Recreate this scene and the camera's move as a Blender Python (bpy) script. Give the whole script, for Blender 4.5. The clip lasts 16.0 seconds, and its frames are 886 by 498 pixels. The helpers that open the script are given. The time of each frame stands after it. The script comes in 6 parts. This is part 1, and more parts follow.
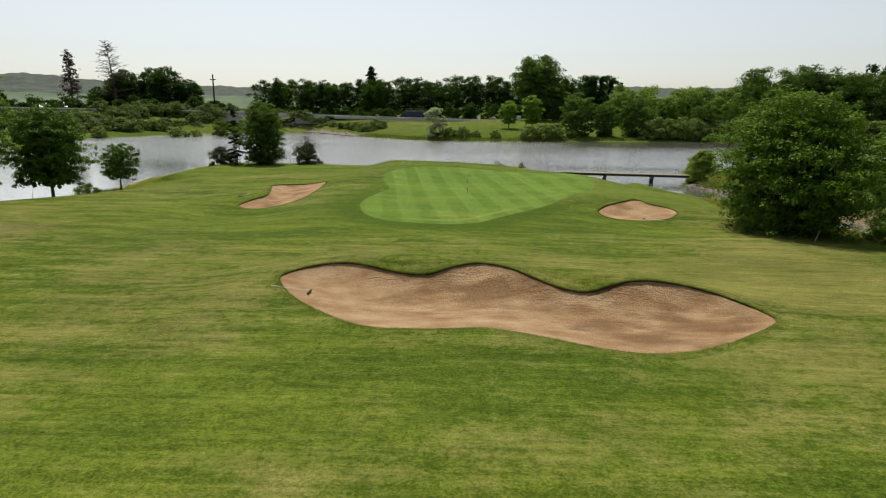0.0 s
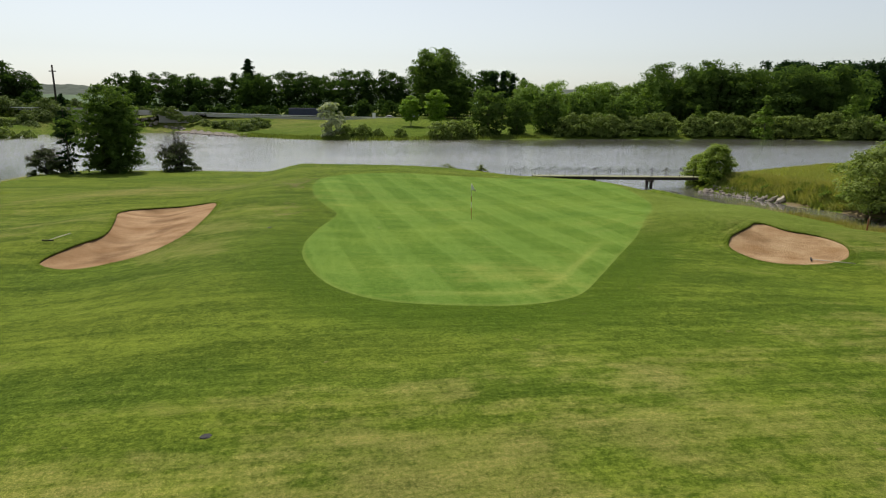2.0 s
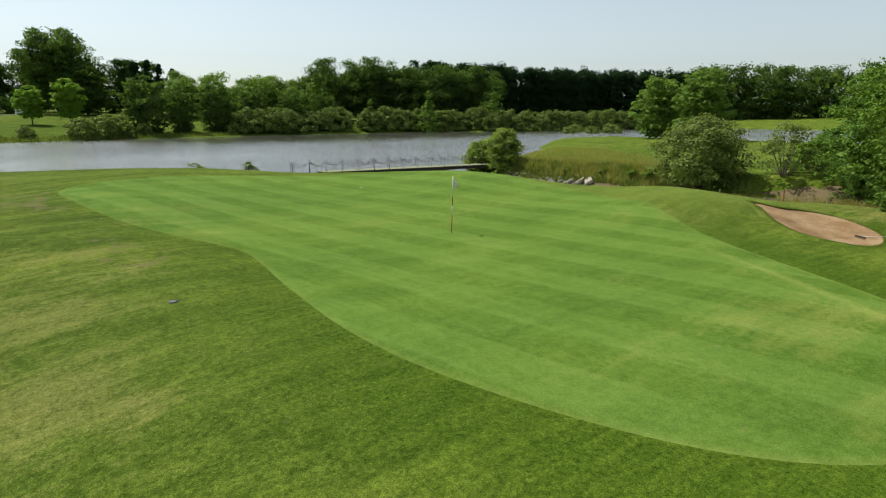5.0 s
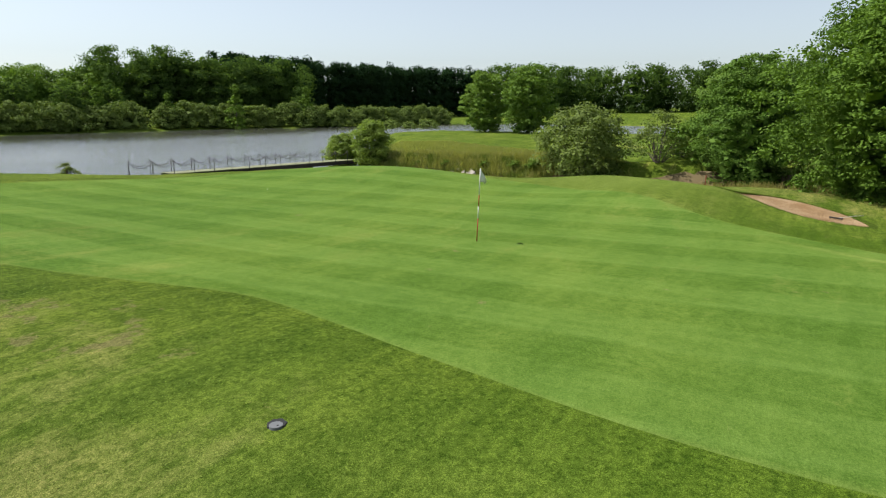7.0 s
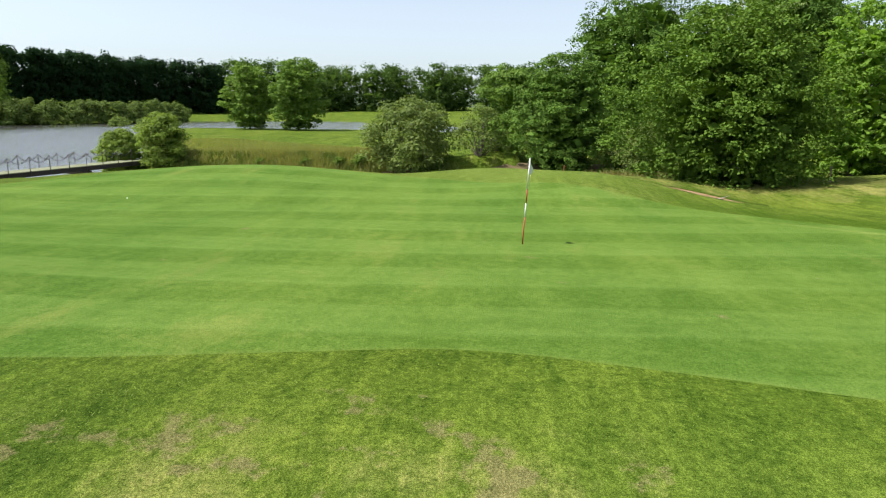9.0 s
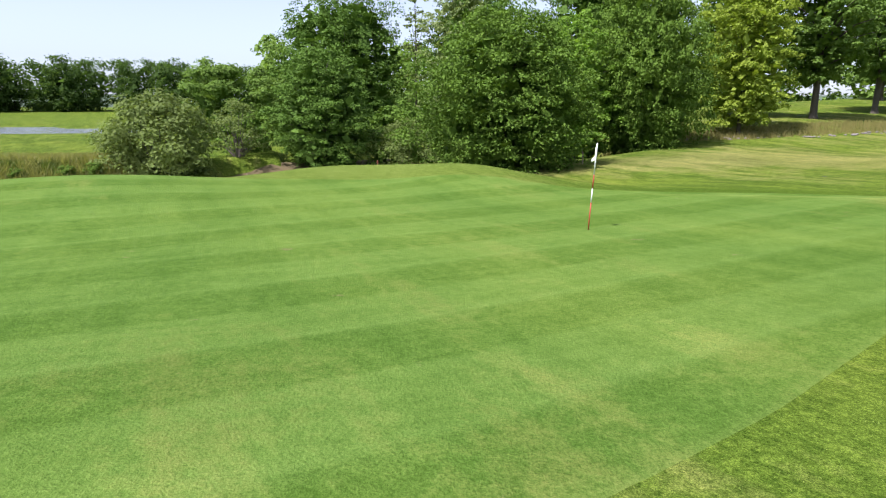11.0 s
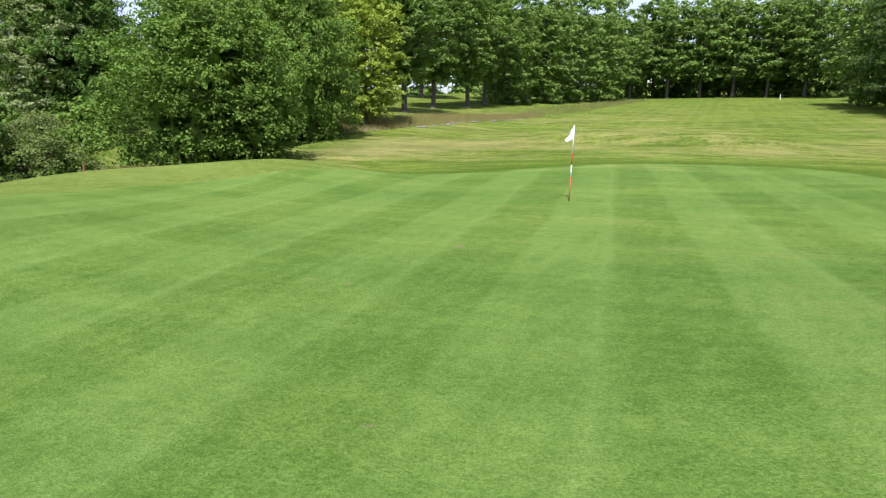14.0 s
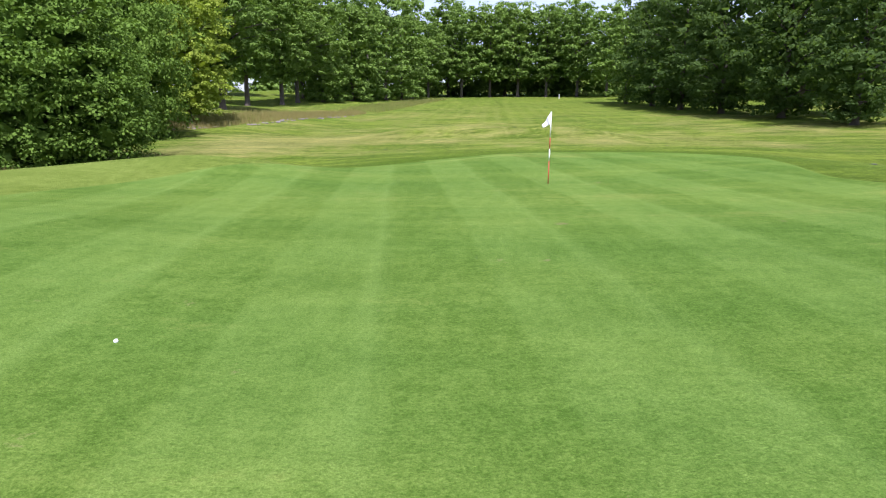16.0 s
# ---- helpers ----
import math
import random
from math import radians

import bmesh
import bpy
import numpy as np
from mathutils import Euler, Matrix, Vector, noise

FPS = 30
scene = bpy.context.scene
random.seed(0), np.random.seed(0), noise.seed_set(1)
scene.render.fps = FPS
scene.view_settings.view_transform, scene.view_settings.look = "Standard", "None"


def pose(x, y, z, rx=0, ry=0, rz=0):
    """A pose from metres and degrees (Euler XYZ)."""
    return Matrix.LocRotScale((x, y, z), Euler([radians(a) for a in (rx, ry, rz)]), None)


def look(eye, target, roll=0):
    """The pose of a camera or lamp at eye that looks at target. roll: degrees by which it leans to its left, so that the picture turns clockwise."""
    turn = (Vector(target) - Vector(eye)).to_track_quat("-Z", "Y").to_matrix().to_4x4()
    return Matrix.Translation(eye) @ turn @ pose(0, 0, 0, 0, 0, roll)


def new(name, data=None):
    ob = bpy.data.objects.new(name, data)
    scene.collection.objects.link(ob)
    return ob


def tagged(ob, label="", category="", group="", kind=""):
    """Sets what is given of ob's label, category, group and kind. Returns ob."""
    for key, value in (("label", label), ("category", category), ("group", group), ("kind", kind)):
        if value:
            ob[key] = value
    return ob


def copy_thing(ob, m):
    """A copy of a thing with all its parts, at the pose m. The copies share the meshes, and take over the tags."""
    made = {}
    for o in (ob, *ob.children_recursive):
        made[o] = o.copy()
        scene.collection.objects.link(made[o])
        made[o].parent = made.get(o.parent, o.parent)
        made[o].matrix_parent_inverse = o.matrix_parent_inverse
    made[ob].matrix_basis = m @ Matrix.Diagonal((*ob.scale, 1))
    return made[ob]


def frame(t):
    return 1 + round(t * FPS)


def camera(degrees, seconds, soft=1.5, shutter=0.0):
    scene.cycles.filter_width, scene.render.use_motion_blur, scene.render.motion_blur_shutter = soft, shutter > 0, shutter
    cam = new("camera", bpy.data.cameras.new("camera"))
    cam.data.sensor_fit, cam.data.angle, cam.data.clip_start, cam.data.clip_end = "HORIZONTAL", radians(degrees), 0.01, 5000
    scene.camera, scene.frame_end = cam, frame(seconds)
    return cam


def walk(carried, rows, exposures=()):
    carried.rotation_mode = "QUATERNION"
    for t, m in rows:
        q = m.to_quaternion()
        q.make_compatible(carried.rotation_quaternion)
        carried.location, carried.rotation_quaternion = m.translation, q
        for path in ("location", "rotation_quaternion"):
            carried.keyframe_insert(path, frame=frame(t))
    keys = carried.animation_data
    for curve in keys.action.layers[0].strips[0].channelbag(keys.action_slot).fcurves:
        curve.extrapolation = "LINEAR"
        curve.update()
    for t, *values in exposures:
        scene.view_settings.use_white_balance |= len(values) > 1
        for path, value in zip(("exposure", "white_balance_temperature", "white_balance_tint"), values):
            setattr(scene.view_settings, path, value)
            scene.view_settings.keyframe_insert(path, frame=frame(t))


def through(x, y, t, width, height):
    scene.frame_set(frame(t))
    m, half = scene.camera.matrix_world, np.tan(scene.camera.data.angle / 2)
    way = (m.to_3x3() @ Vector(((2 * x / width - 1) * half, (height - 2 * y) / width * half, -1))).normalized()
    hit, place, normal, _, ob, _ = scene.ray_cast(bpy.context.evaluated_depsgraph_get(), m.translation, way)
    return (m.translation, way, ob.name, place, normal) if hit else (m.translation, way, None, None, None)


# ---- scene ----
cam = camera(71.24, 16.0, soft=1.2)
# seconds, eye x y z, yaw, pitch, roll
ROWS = [
    (0.0, 0.660, 7.068, 11.256, 2.846, -12.600, 0.268),
    (0.5, -0.484, 17.655, 10.845, 1.721, -12.557, 0.168),
    (1.0, -1.992, 25.020, 10.307, -1.158, -12.533, 0.137),
    (1.5, -4.265, 29.687, 9.685, -4.545, -12.471, 0.127),
    (2.0, -6.931, 33.624, 9.298, -8.154, -12.447, 0.193),
    (2.5, -8.934, 37.449, 8.989, -12.904, -12.308, 0.136),
    (3.0, -10.602, 40.783, 8.592, -18.469, -12.223, 0.147),
    (3.5, -12.397, 43.839, 8.250, -24.270, -12.271, 0.110),
    (4.0, -13.855, 46.882, 7.963, -30.165, -12.297, 0.037),
    (6.5, -16.143, 59.708, 6.950, -54.873, -12.583, -0.009),
    (7.0, -15.872, 61.720, 6.789, -59.256, -12.628, -0.043),
    (7.5, -15.699, 63.751, 6.671, -63.824, -12.636, -0.002),
    (8.0, -15.616, 65.818, 6.557, -68.811, -12.694, 0.067),
    (8.5, -15.571, 67.988, 6.428, -75.488, -12.658, 0.185),
    (9.0, -15.351, 70.242, 6.292, -83.437, -12.656, 0.515),
    (11.5, -11.122, 81.752, 5.824, -122.715, -12.476, 0.076),
    (12.0, -9.742, 83.422, 5.775, -130.404, -12.516, 0.091),
    (12.5, -8.306, 84.999, 5.771, -137.603, -12.587, 0.055),
    (13.0, -6.810, 86.158, 5.716, -144.138, -12.635, 0.065),
    (13.5, -5.322, 87.092, 5.653, -150.572, -12.618, 0.095),
    (14.0, -3.858, 87.821, 5.580, -156.201, -12.624, 0.114),
    (14.5, -2.433, 88.331, 5.486, -161.610, -12.648, 0.193),
    (15.0, -1.014, 88.685, 5.367, -166.620, -12.588, 0.145),
    (15.5, 0.349, 88.946, 5.282, -171.142, -12.614, 0.077),
    (16.0, 1.699, 89.123, 5.209, -175.426, -12.633, -0.032),
]
EXPOSURES = [(0.0, 0.57, 6800, 14), (2.0, 0.61, 6750, 13), (4.0, 0.69, 6550, 7), (6.5, 0.83, 6350, 11), (9.0, 1.14, 6200, 13), (11.5, 1.29, 5750, 26), (16.0, 1.29, 5580, 31)]
walk(cam, [(t, pose(x, y, z, 90 + pitch, 0, yaw) @ pose(0, 0, 0, 0, 0, roll)) for t, x, y, z, yaw, pitch, roll in ROWS], EXPOSURES)

# ---- sky, sun, exposure ----
SUN_DIR = Vector((-0.15, 0.49, 0.86)).normalized()
world = bpy.data.worlds.new("sky")
scene.world = world
world.use_nodes = True
wn = world.node_tree
sky = wn.nodes.new("ShaderNodeTexSky")
sky.sky_type = 'NISHITA'
sky.sun_disc = False
sky.sun_elevation = math.asin(SUN_DIR.z)
sky.sun_rotation = radians(-17)
sky.air_density, sky.dust_density, sky.ozone_density = 1.0, 1.2, 1.0
wn.nodes["Background"].inputs["Strength"].default_value = 0.081
haze = wn.nodes.new("ShaderNodeHueSaturation")
haze.inputs["Saturation"].default_value = 0.46
wn.links.new(sky.outputs[0], haze.inputs["Color"])
veil = wn.nodes.new("ShaderNodeMix")
veil.data_type, veil.blend_type = 'RGBA', 'MULTIPLY'
veil.inputs[0].default_value, veil.inputs[7].default_value = 1.0, (0.955, 1.0, 1.0, 1)
wn.links.new(haze.outputs[0], veil.inputs[6])
wn.links.new(veil.outputs[2], wn.nodes["Background"].inputs["Color"])
sun = new("sun", bpy.data.lights.new("sun", 'SUN'))
sun.data.energy, sun.data.angle, sun.data.color = 3.6, radians(0.8), (1.0, 0.95, 0.87)
sun.matrix_world = look((0, 0, 60), Vector((0, 0, 60)) - SUN_DIR)

WATER = 0.72


# ---- materials ----
def material(name, rough=0.8, metal=0.0, spec=0.3):
    m = bpy.data.materials.new(name)
    m.use_nodes = True
    b = m.node_tree.nodes["Principled BSDF"]
    b.inputs["Roughness"].default_value = rough
    b.inputs["Metallic"].default_value = metal
    b.inputs["Specular IOR Level"].default_value = spec
    return m, m.node_tree, b


def node(nt, kind, **values):
    n = nt.nodes.new(kind)
    for k, v in values.items():
        n.inputs[k].default_value = v
    return n


def noise_tex(nt, scale, detail=4.0, rough=0.55, coord="Object", stretch=None):
    tc = nt.nodes.new("ShaderNodeTexCoord")
    out = tc.outputs[coord]
    if stretch:
        mp = nt.nodes.new("ShaderNodeMapping")
        mp.inputs["Rotation"].default_value = (0, 0, stretch[0])
        mp.inputs["Scale"].default_value = (stretch[1], stretch[2], 1)
        nt.links.new(out, mp.inputs["Vector"])
        out = mp.outputs[0]
    n = node(nt, "ShaderNodeTexNoise", Scale=scale, Detail=detail, Roughness=rough)
    nt.links.new(out, n.inputs["Vector"])
    return n.outputs["Fac"]


def ramp(nt, fac, stops):
    r = nt.nodes.new("ShaderNodeValToRGB")
    e = r.color_ramp.elements
    while len(e) < len(stops):
        e.new(0.5)
    for el, (p, c) in zip(e, stops):
        el.position = p
        el.color = (*c, 1) if len(c) == 3 else c
    nt.links.new(fac, r.inputs[0])
    return r.outputs[0]


def mix(nt, fac, a, b, mode='MIX'):
    n = nt.nodes.new("ShaderNodeMix")
    n.data_type, n.blend_type = 'RGBA', mode
    for sock, v in ((n.inputs[0], fac), (n.inputs[6], a), (n.inputs[7], b)):
        if isinstance(v, (float, int)):
            sock.default_value = v
        elif isinstance(v, tuple):
            sock.default_value = (*v, 1)
        else:
            nt.links.new(v, sock)
    return n.outputs[2]


def calc(nt, op, a, b=0.0, clamp=False):
    n = nt.nodes.new("ShaderNodeMath")
    n.operation, n.use_clamp = op, clamp
    for sock, v in zip(n.inputs, (a, b)):
        if isinstance(v, (float, int)):
            sock.default_value = v
        else:
            nt.links.new(v, sock)
    return n.outputs[0]


def attr(nt, name):
    a = nt.nodes.new("ShaderNodeAttribute")
    a.attribute_name = name
    return a.outputs["Fac"]


def bump(nt, b, height, strength=0.4, dist=0.05):
    n = node(nt, "ShaderNodeBump", Strength=strength, Distance=dist)
    nt.links.new(height, n.inputs["Height"])
    nt.links.new(n.outputs[0], b.inputs["Normal"])


def plain(name, color, rough=0.6, metal=0.0, grain=20.0, vary=0.25, relief=0.0):
    """A paint, wood, stone or metal with grain and blotches of the same hue."""
    m, nt, b = material(name, rough, metal)
    lo = tuple(c * (1 - vary) for c in color)
    hi = tuple(min(1, c * (1 + vary)) for c in color)
    g = noise_tex(nt, grain, 5.0)
    k = noise_tex(nt, grain / 9, 3.0)
    c = mix(nt, calc(nt, 'MULTIPLY', calc(nt, 'ADD', g, k), 0.5), lo, hi)
    oi = nt.nodes.new("ShaderNodeObjectInfo")
    c = mix(nt, calc(nt, 'MULTIPLY', oi.outputs["Random"], 0.35), c, tuple(v * 0.7 for v in color))
    nt.links.new(c, b.inputs["Base Color"])
    if relief:
        bump(nt, b, g, 0.6, relief)
    return m


def turf(name, dark, light, dry_color, rough_scale=1.0, stripes=(), grain=1.0):
    """Mown grass: tufts, clumps and streaks at several sizes, straw patches by the attribute "dry", lusher growth by "lush"."""
    m, nt, b = material(name, 0.9, 0.0, 0.03)
    b.inputs["Diffuse Roughness"].default_value = 0.0 if stripes else 0.3
    big = noise_tex(nt, 0.085, 5.0, 0.6)
    streak = noise_tex(nt, 0.5, 6.0, 0.7, stretch=(0.12, 0.34, 1.5))
    patch = noise_tex(nt, 0.55, 5.0, 0.65)
    clump = noise_tex(nt, 2.6 * rough_scale, 5.0, 0.7)
    tuft = noise_tex(nt, 11.0 * rough_scale, 4.0, 0.75)
    blade = noise_tex(nt, 46.0, 3.0, 0.8)
    fleck = noise_tex(nt, 95.0, 2.0, 0.7)
    v = calc(nt, 'ADD', calc(nt, 'MULTIPLY', streak, 0.30), calc(nt, 'MULTIPLY', clump, 0.26))
    v = calc(nt, 'ADD', v, calc(nt, 'MULTIPLY', tuft, 0.44))
    spread = 0.095 / grain if stripes else 0.078
    c = ramp(nt, v, [(0.5 - spread, dark), (0.5 + spread, light)])
    wide = calc(nt, 'MULTIPLY', calc(nt, 'SUBTRACT', noise_tex(nt, 0.16, 3.0, 0.6, stretch=(0.3, 0.5, 1.1)), 0.38), 4.0, True)
    c = mix(nt, wide, mix(nt, 1.0, c, (0.79, 0.86, 0.79) if not stripes else (0.84, 0.91, 0.84), 'MULTIPLY'), mix(nt, 1.0, c, (1.11, 1.06, 1.03), 'MULTIPLY'))
    if stripes:
        tc = nt.nodes.new("ShaderNodeTexCoord")
        # mowing stripes: the sheen of leaning blades is put into the colour
        for angle, width, shift, amount in stripes:
            mp = nt.nodes.new("ShaderNodeMapping")
            mp.inputs["Rotation"].default_value = (0, 0, radians(angle))
            nt.links.new(tc.outputs["Object"], mp.inputs["Vector"])
            sx = nt.nodes.new("ShaderNodeSeparateXYZ")
            nt.links.new(mp.outputs[0], sx.inputs[0])
            wob = calc(nt, 'MULTIPLY', calc(nt, 'SUBTRACT', noise_tex(nt, 0.16, 2.0), 0.5), 0.45)
            u = calc(nt, 'ADD', calc(nt, 'ADD', sx.outputs[0], shift), wob)
            s = calc(nt, 'SINE', calc(nt, 'MULTIPLY', u, math.pi / width))
            s = calc(nt, 'ADD', calc(nt, 'MULTIPLY', s, 4.0), 0.5, True)
            s = calc(nt, 'MULTIPLY', s, calc(nt, 'MULTIPLY', calc(nt, 'SUBTRACT', calc(nt, 'ADD', big, patch), 0.62), 2.1, True))
            c = mix(nt, calc(nt, 'MULTIPLY', s, amount), c, tuple(v * 1.5 + 0.02 for v in light))
            # pale overlap lines between the passes
            ln = calc(nt, 'POWER', calc(nt, 'ABSOLUTE', calc(nt, 'COSINE', calc(nt, 'MULTIPLY', u, math.pi / width / 2))), 60.0)
            c = mix(nt, calc(nt, 'MULTIPLY', ln, amount * 0.5), c, tuple(v * 1.5 + 0.03 for v in light))
        # brushed streaks along the passes
        br = calc(nt, 'MULTIPLY', calc(nt, 'SUBTRACT', noise_tex(nt, 1.3, 5.0, 0.7, stretch=(radians(-10), 2.4, 0.5)), 0.5), 2.6)
        c = mix(nt, calc(nt, 'ADD', br, 0.5, True), mix(nt, 1.0, c, (0.88, 0.91, 0.84), 'MULTIPLY'), mix(nt, 1.0, c, (1.12, 1.08, 1.14), 'MULTIPLY'))
    d = calc(nt, 'ADD', attr(nt, "dry"), calc(nt, 'MULTIPLY', calc(nt, 'SUBTRACT', big, 0.5), 1.9))
    d = calc(nt, 'ADD', d, calc(nt, 'MULTIPLY', calc(nt, 'SUBTRACT', streak, 0.5), 2.0))
    d = calc(nt, 'ADD', d, calc(nt, 'MULTIPLY', calc(nt, 'SUBTRACT', patch, 0.5), 1.3))
    d = calc(nt, 'ADD', d, calc(nt, 'MULTIPLY', calc(nt, 'SUBTRACT', clump, 0.5), 0.9))
    d = calc(nt, 'MULTIPLY', calc(nt, 'SUBTRACT', d, 0.32), 1.9, True)
    d = calc(nt, 'MULTIPLY', d, calc(nt, 'MULTIPLY', calc(nt, 'SUBTRACT', tuft, 0.25), 2.0, True))
    straw = mix(nt, calc(nt, 'MULTIPLY', calc(nt, 'SUBTRACT', noise_tex(nt, 0.21, 4.0, 0.6), 0.36), 3.4, True), tuple(v * 0.62 for v in dry_color), tuple(v * 1.1 for v in dry_color))
    c = mix(nt, calc(nt, 'MULTIPLY', d, 0.8), c, straw)
    lush_c = mix(nt, calc(nt, 'MULTIPLY', calc(nt, 'SUBTRACT', tuft, 0.3), 2.0, True), (dark[0] * 0.5, dark[1] * 0.66, dark[2] * 0.4), (light[0] * 0.62, light[1] * 0.80, light[2] * 0.5))
    c = mix(nt, calc(nt, 'MULTIPLY', attr(nt, "lush"), 0.75, True), c, lush_c)
    if stripes:
        # worn, yellowish clean-up pass along the rim
        c = mix(nt, calc(nt, 'MULTIPLY', attr(nt, "rim"), calc(nt, 'ADD', calc(nt, 'MULTIPLY', clump, 0.7), 0.1)), c, (0.27, 0.31, 0.08))
    else:
        # fine lines left by the mower across the approach
        lines = calc(nt, 'ADD', calc(nt, 'MULTIPLY', calc(nt, 'SUBTRACT', noise_tex(nt, 1.0, 5.0, 0.65, stretch=(0.06, 0.28, 4.2)), 0.5), 3.4), 0.5, True)
        c = mix(nt, lines, mix(nt, 1.0, c, (0.80, 0.84, 0.80), 'MULTIPLY'), mix(nt, 1.0, c, (1.20, 1.15, 1.20), 'MULTIPLY'))
        # passes of the fairway mower
        tc = nt.nodes.new("ShaderNodeTexCoord")
        sx = nt.nodes.new("ShaderNodeSeparateXYZ")
        nt.links.new(tc.outputs["Object"], sx.inputs[0])
        u = calc(nt, 'ADD', sx.outputs[0], calc(nt, 'MULTIPLY', calc(nt, 'SUBTRACT', patch, 0.5), 1.6))
        f = calc(nt, 'POWER', calc(nt, 'ABSOLUTE', calc(nt, 'SINE', calc(nt, 'MULTIPLY', u, 1.45))), 3.0)
        f = calc(nt, 'MULTIPLY', calc(nt, 'MULTIPLY', f, attr(nt, "fair")), calc(nt, 'MULTIPLY', calc(nt, 'SUBTRACT', streak, 0.36), 3.0, True))
        c = mix(nt, calc(nt, 'MULTIPLY', f, 0.32), c, tuple(0.5 * (p + q) for p, q in zip(light, dry_color)))
    if not stripes:
        # closer-mown apron beside the green
        c = mix(nt, calc(nt, 'MULTIPLY', attr(nt, "apron"), 0.8, True), c, ramp(nt, v, [(0.42, (0.105, 0.158, 0.020)), (0.58, (0.195, 0.250, 0.050))]))
    # bare, brown scuffs where the mower scalps the shoulders
    sc = calc(nt, 'ADD', attr(nt, "scuff"), calc(nt, 'MULTIPLY', calc(nt, 'SUBTRACT', noise_tex(nt, 1.5, 4.0, 0.6), 0.5), 3.6))
    sc = calc(nt, 'ADD', sc, calc(nt, 'MULTIPLY', calc(nt, 'SUBTRACT', tuft, 0.5), 0.9))
    sc = calc(nt, 'MULTIPLY', calc(nt, 'SUBTRACT', sc, 0.72), 4.0, True)
    c = mix(nt, calc(nt, 'MULTIPLY', sc, 0.6), c, mix(nt, tuft, (0.12, 0.09, 0.04), (0.30, 0.25, 0.13)))
    # single blades: shade in the gaps is put into the colour, tips are paler
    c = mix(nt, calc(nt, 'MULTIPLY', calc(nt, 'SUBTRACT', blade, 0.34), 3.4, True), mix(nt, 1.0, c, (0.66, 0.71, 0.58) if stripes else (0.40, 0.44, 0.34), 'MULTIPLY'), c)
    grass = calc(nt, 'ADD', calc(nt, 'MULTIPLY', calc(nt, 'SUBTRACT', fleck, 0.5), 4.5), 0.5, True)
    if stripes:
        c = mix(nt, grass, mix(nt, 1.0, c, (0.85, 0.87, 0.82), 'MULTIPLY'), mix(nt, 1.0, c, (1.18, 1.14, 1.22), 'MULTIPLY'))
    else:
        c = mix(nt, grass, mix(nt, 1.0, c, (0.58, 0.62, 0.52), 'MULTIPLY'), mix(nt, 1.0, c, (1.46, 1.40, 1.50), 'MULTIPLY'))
    nt.links.new(c, b.inputs["Base Color"])
    hgt = calc(nt, 'ADD', calc(nt, 'MULTIPLY', blade, 0.5), calc(nt, 'ADD', tuft, calc(nt, 'MULTIPLY', clump, 1.5)))
    bump(nt, b, hgt, 0.7 if not stripes else 0.5, 0.05 * grain)
    return m


def leaf_material(name, dark, light, through=0.35, vary=0.5, gloss=0.12):
    m, nt, b = material(name, 0.6, 0.0, gloss)
    geo = nt.nodes.new("ShaderNodeNewGeometry")
    oi = nt.nodes.new("ShaderNodeObjectInfo")
    mid = tuple(0.5 * p + 0.5 * q for p, q in zip(dark, light))
    pale = tuple(0.1 * p + 0.9 * q for p, q in zip(dark, light))
    c = ramp(nt, geo.outputs["Random Per Island"], [(0.0, mid), (0.75, tuple(0.5 * (p + q) for p, q in zip(mid, pale))), (1.0, pale)])
    blot = noise_tex(nt, 0.35, 3.0)
    c = mix(nt, calc(nt, 'MULTIPLY', calc(nt, 'SUBTRACT', blot, 0.45), 1.8, True), c, light)
    c = mix(nt, calc(nt, 'MULTIPLY', oi.outputs["Random"], vary), c, mix(nt, 0.5, c, dark))
    nt.links.new(c, b.inputs["Base Color"])
    tr = nt.nodes.new("ShaderNodeBsdfTranslucent")
    nt.links.new(mix(nt, 1.0, c, (1.35, 1.42, 0.6), 'MULTIPLY'), tr.inputs["Color"])
    ms = nt.nodes.new("ShaderNodeMixShader")
    ms.inputs[0].default_value = through
    nt.links.new(b.outputs[0], ms.inputs[1])
    nt.links.new(tr.outputs[0], ms.inputs[2])
    nt.links.new(ms.outputs[0], nt.nodes["Material Output"].inputs["Surface"])
    return m


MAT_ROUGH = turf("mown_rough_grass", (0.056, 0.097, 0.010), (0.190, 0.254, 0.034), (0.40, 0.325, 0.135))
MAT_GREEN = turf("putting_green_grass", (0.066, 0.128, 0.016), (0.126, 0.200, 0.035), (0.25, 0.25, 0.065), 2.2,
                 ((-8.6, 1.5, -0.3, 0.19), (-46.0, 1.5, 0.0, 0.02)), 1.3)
MAT_LEAF_OAK = leaf_material("oak_leaves", (0.030, 0.072, 0.011), (0.150, 0.242, 0.034), 0.22, 0.5, 0.04)
MAT_LEAF_DEEP = leaf_material("deep_green_oak_leaves", (0.026, 0.064, 0.011), (0.120, 0.206, 0.034), 0.18, 0.5, 0.04)
MAT_LEAF_PALE = leaf_material("yellow_green_leaves", (0.12, 0.19, 0.020), (0.28, 0.35, 0.04))
MAT_LEAF_DARK = leaf_material("dark_woodland_leaves", (0.024, 0.050, 0.014), (0.050, 0.090, 0.026), 0.5, 0.5, 0.0)
MAT_LEAF_MID = leaf_material("woodland_leaves", (0.060, 0.120, 0.022), (0.182, 0.276, 0.052), 0.30, 0.5, 0.05)
MAT_LEAF_FIR = leaf_material("conifer_needles", (0.012, 0.030, 0.013), (0.026, 0.052, 0.021), 0.3, 0.5, 0.0)
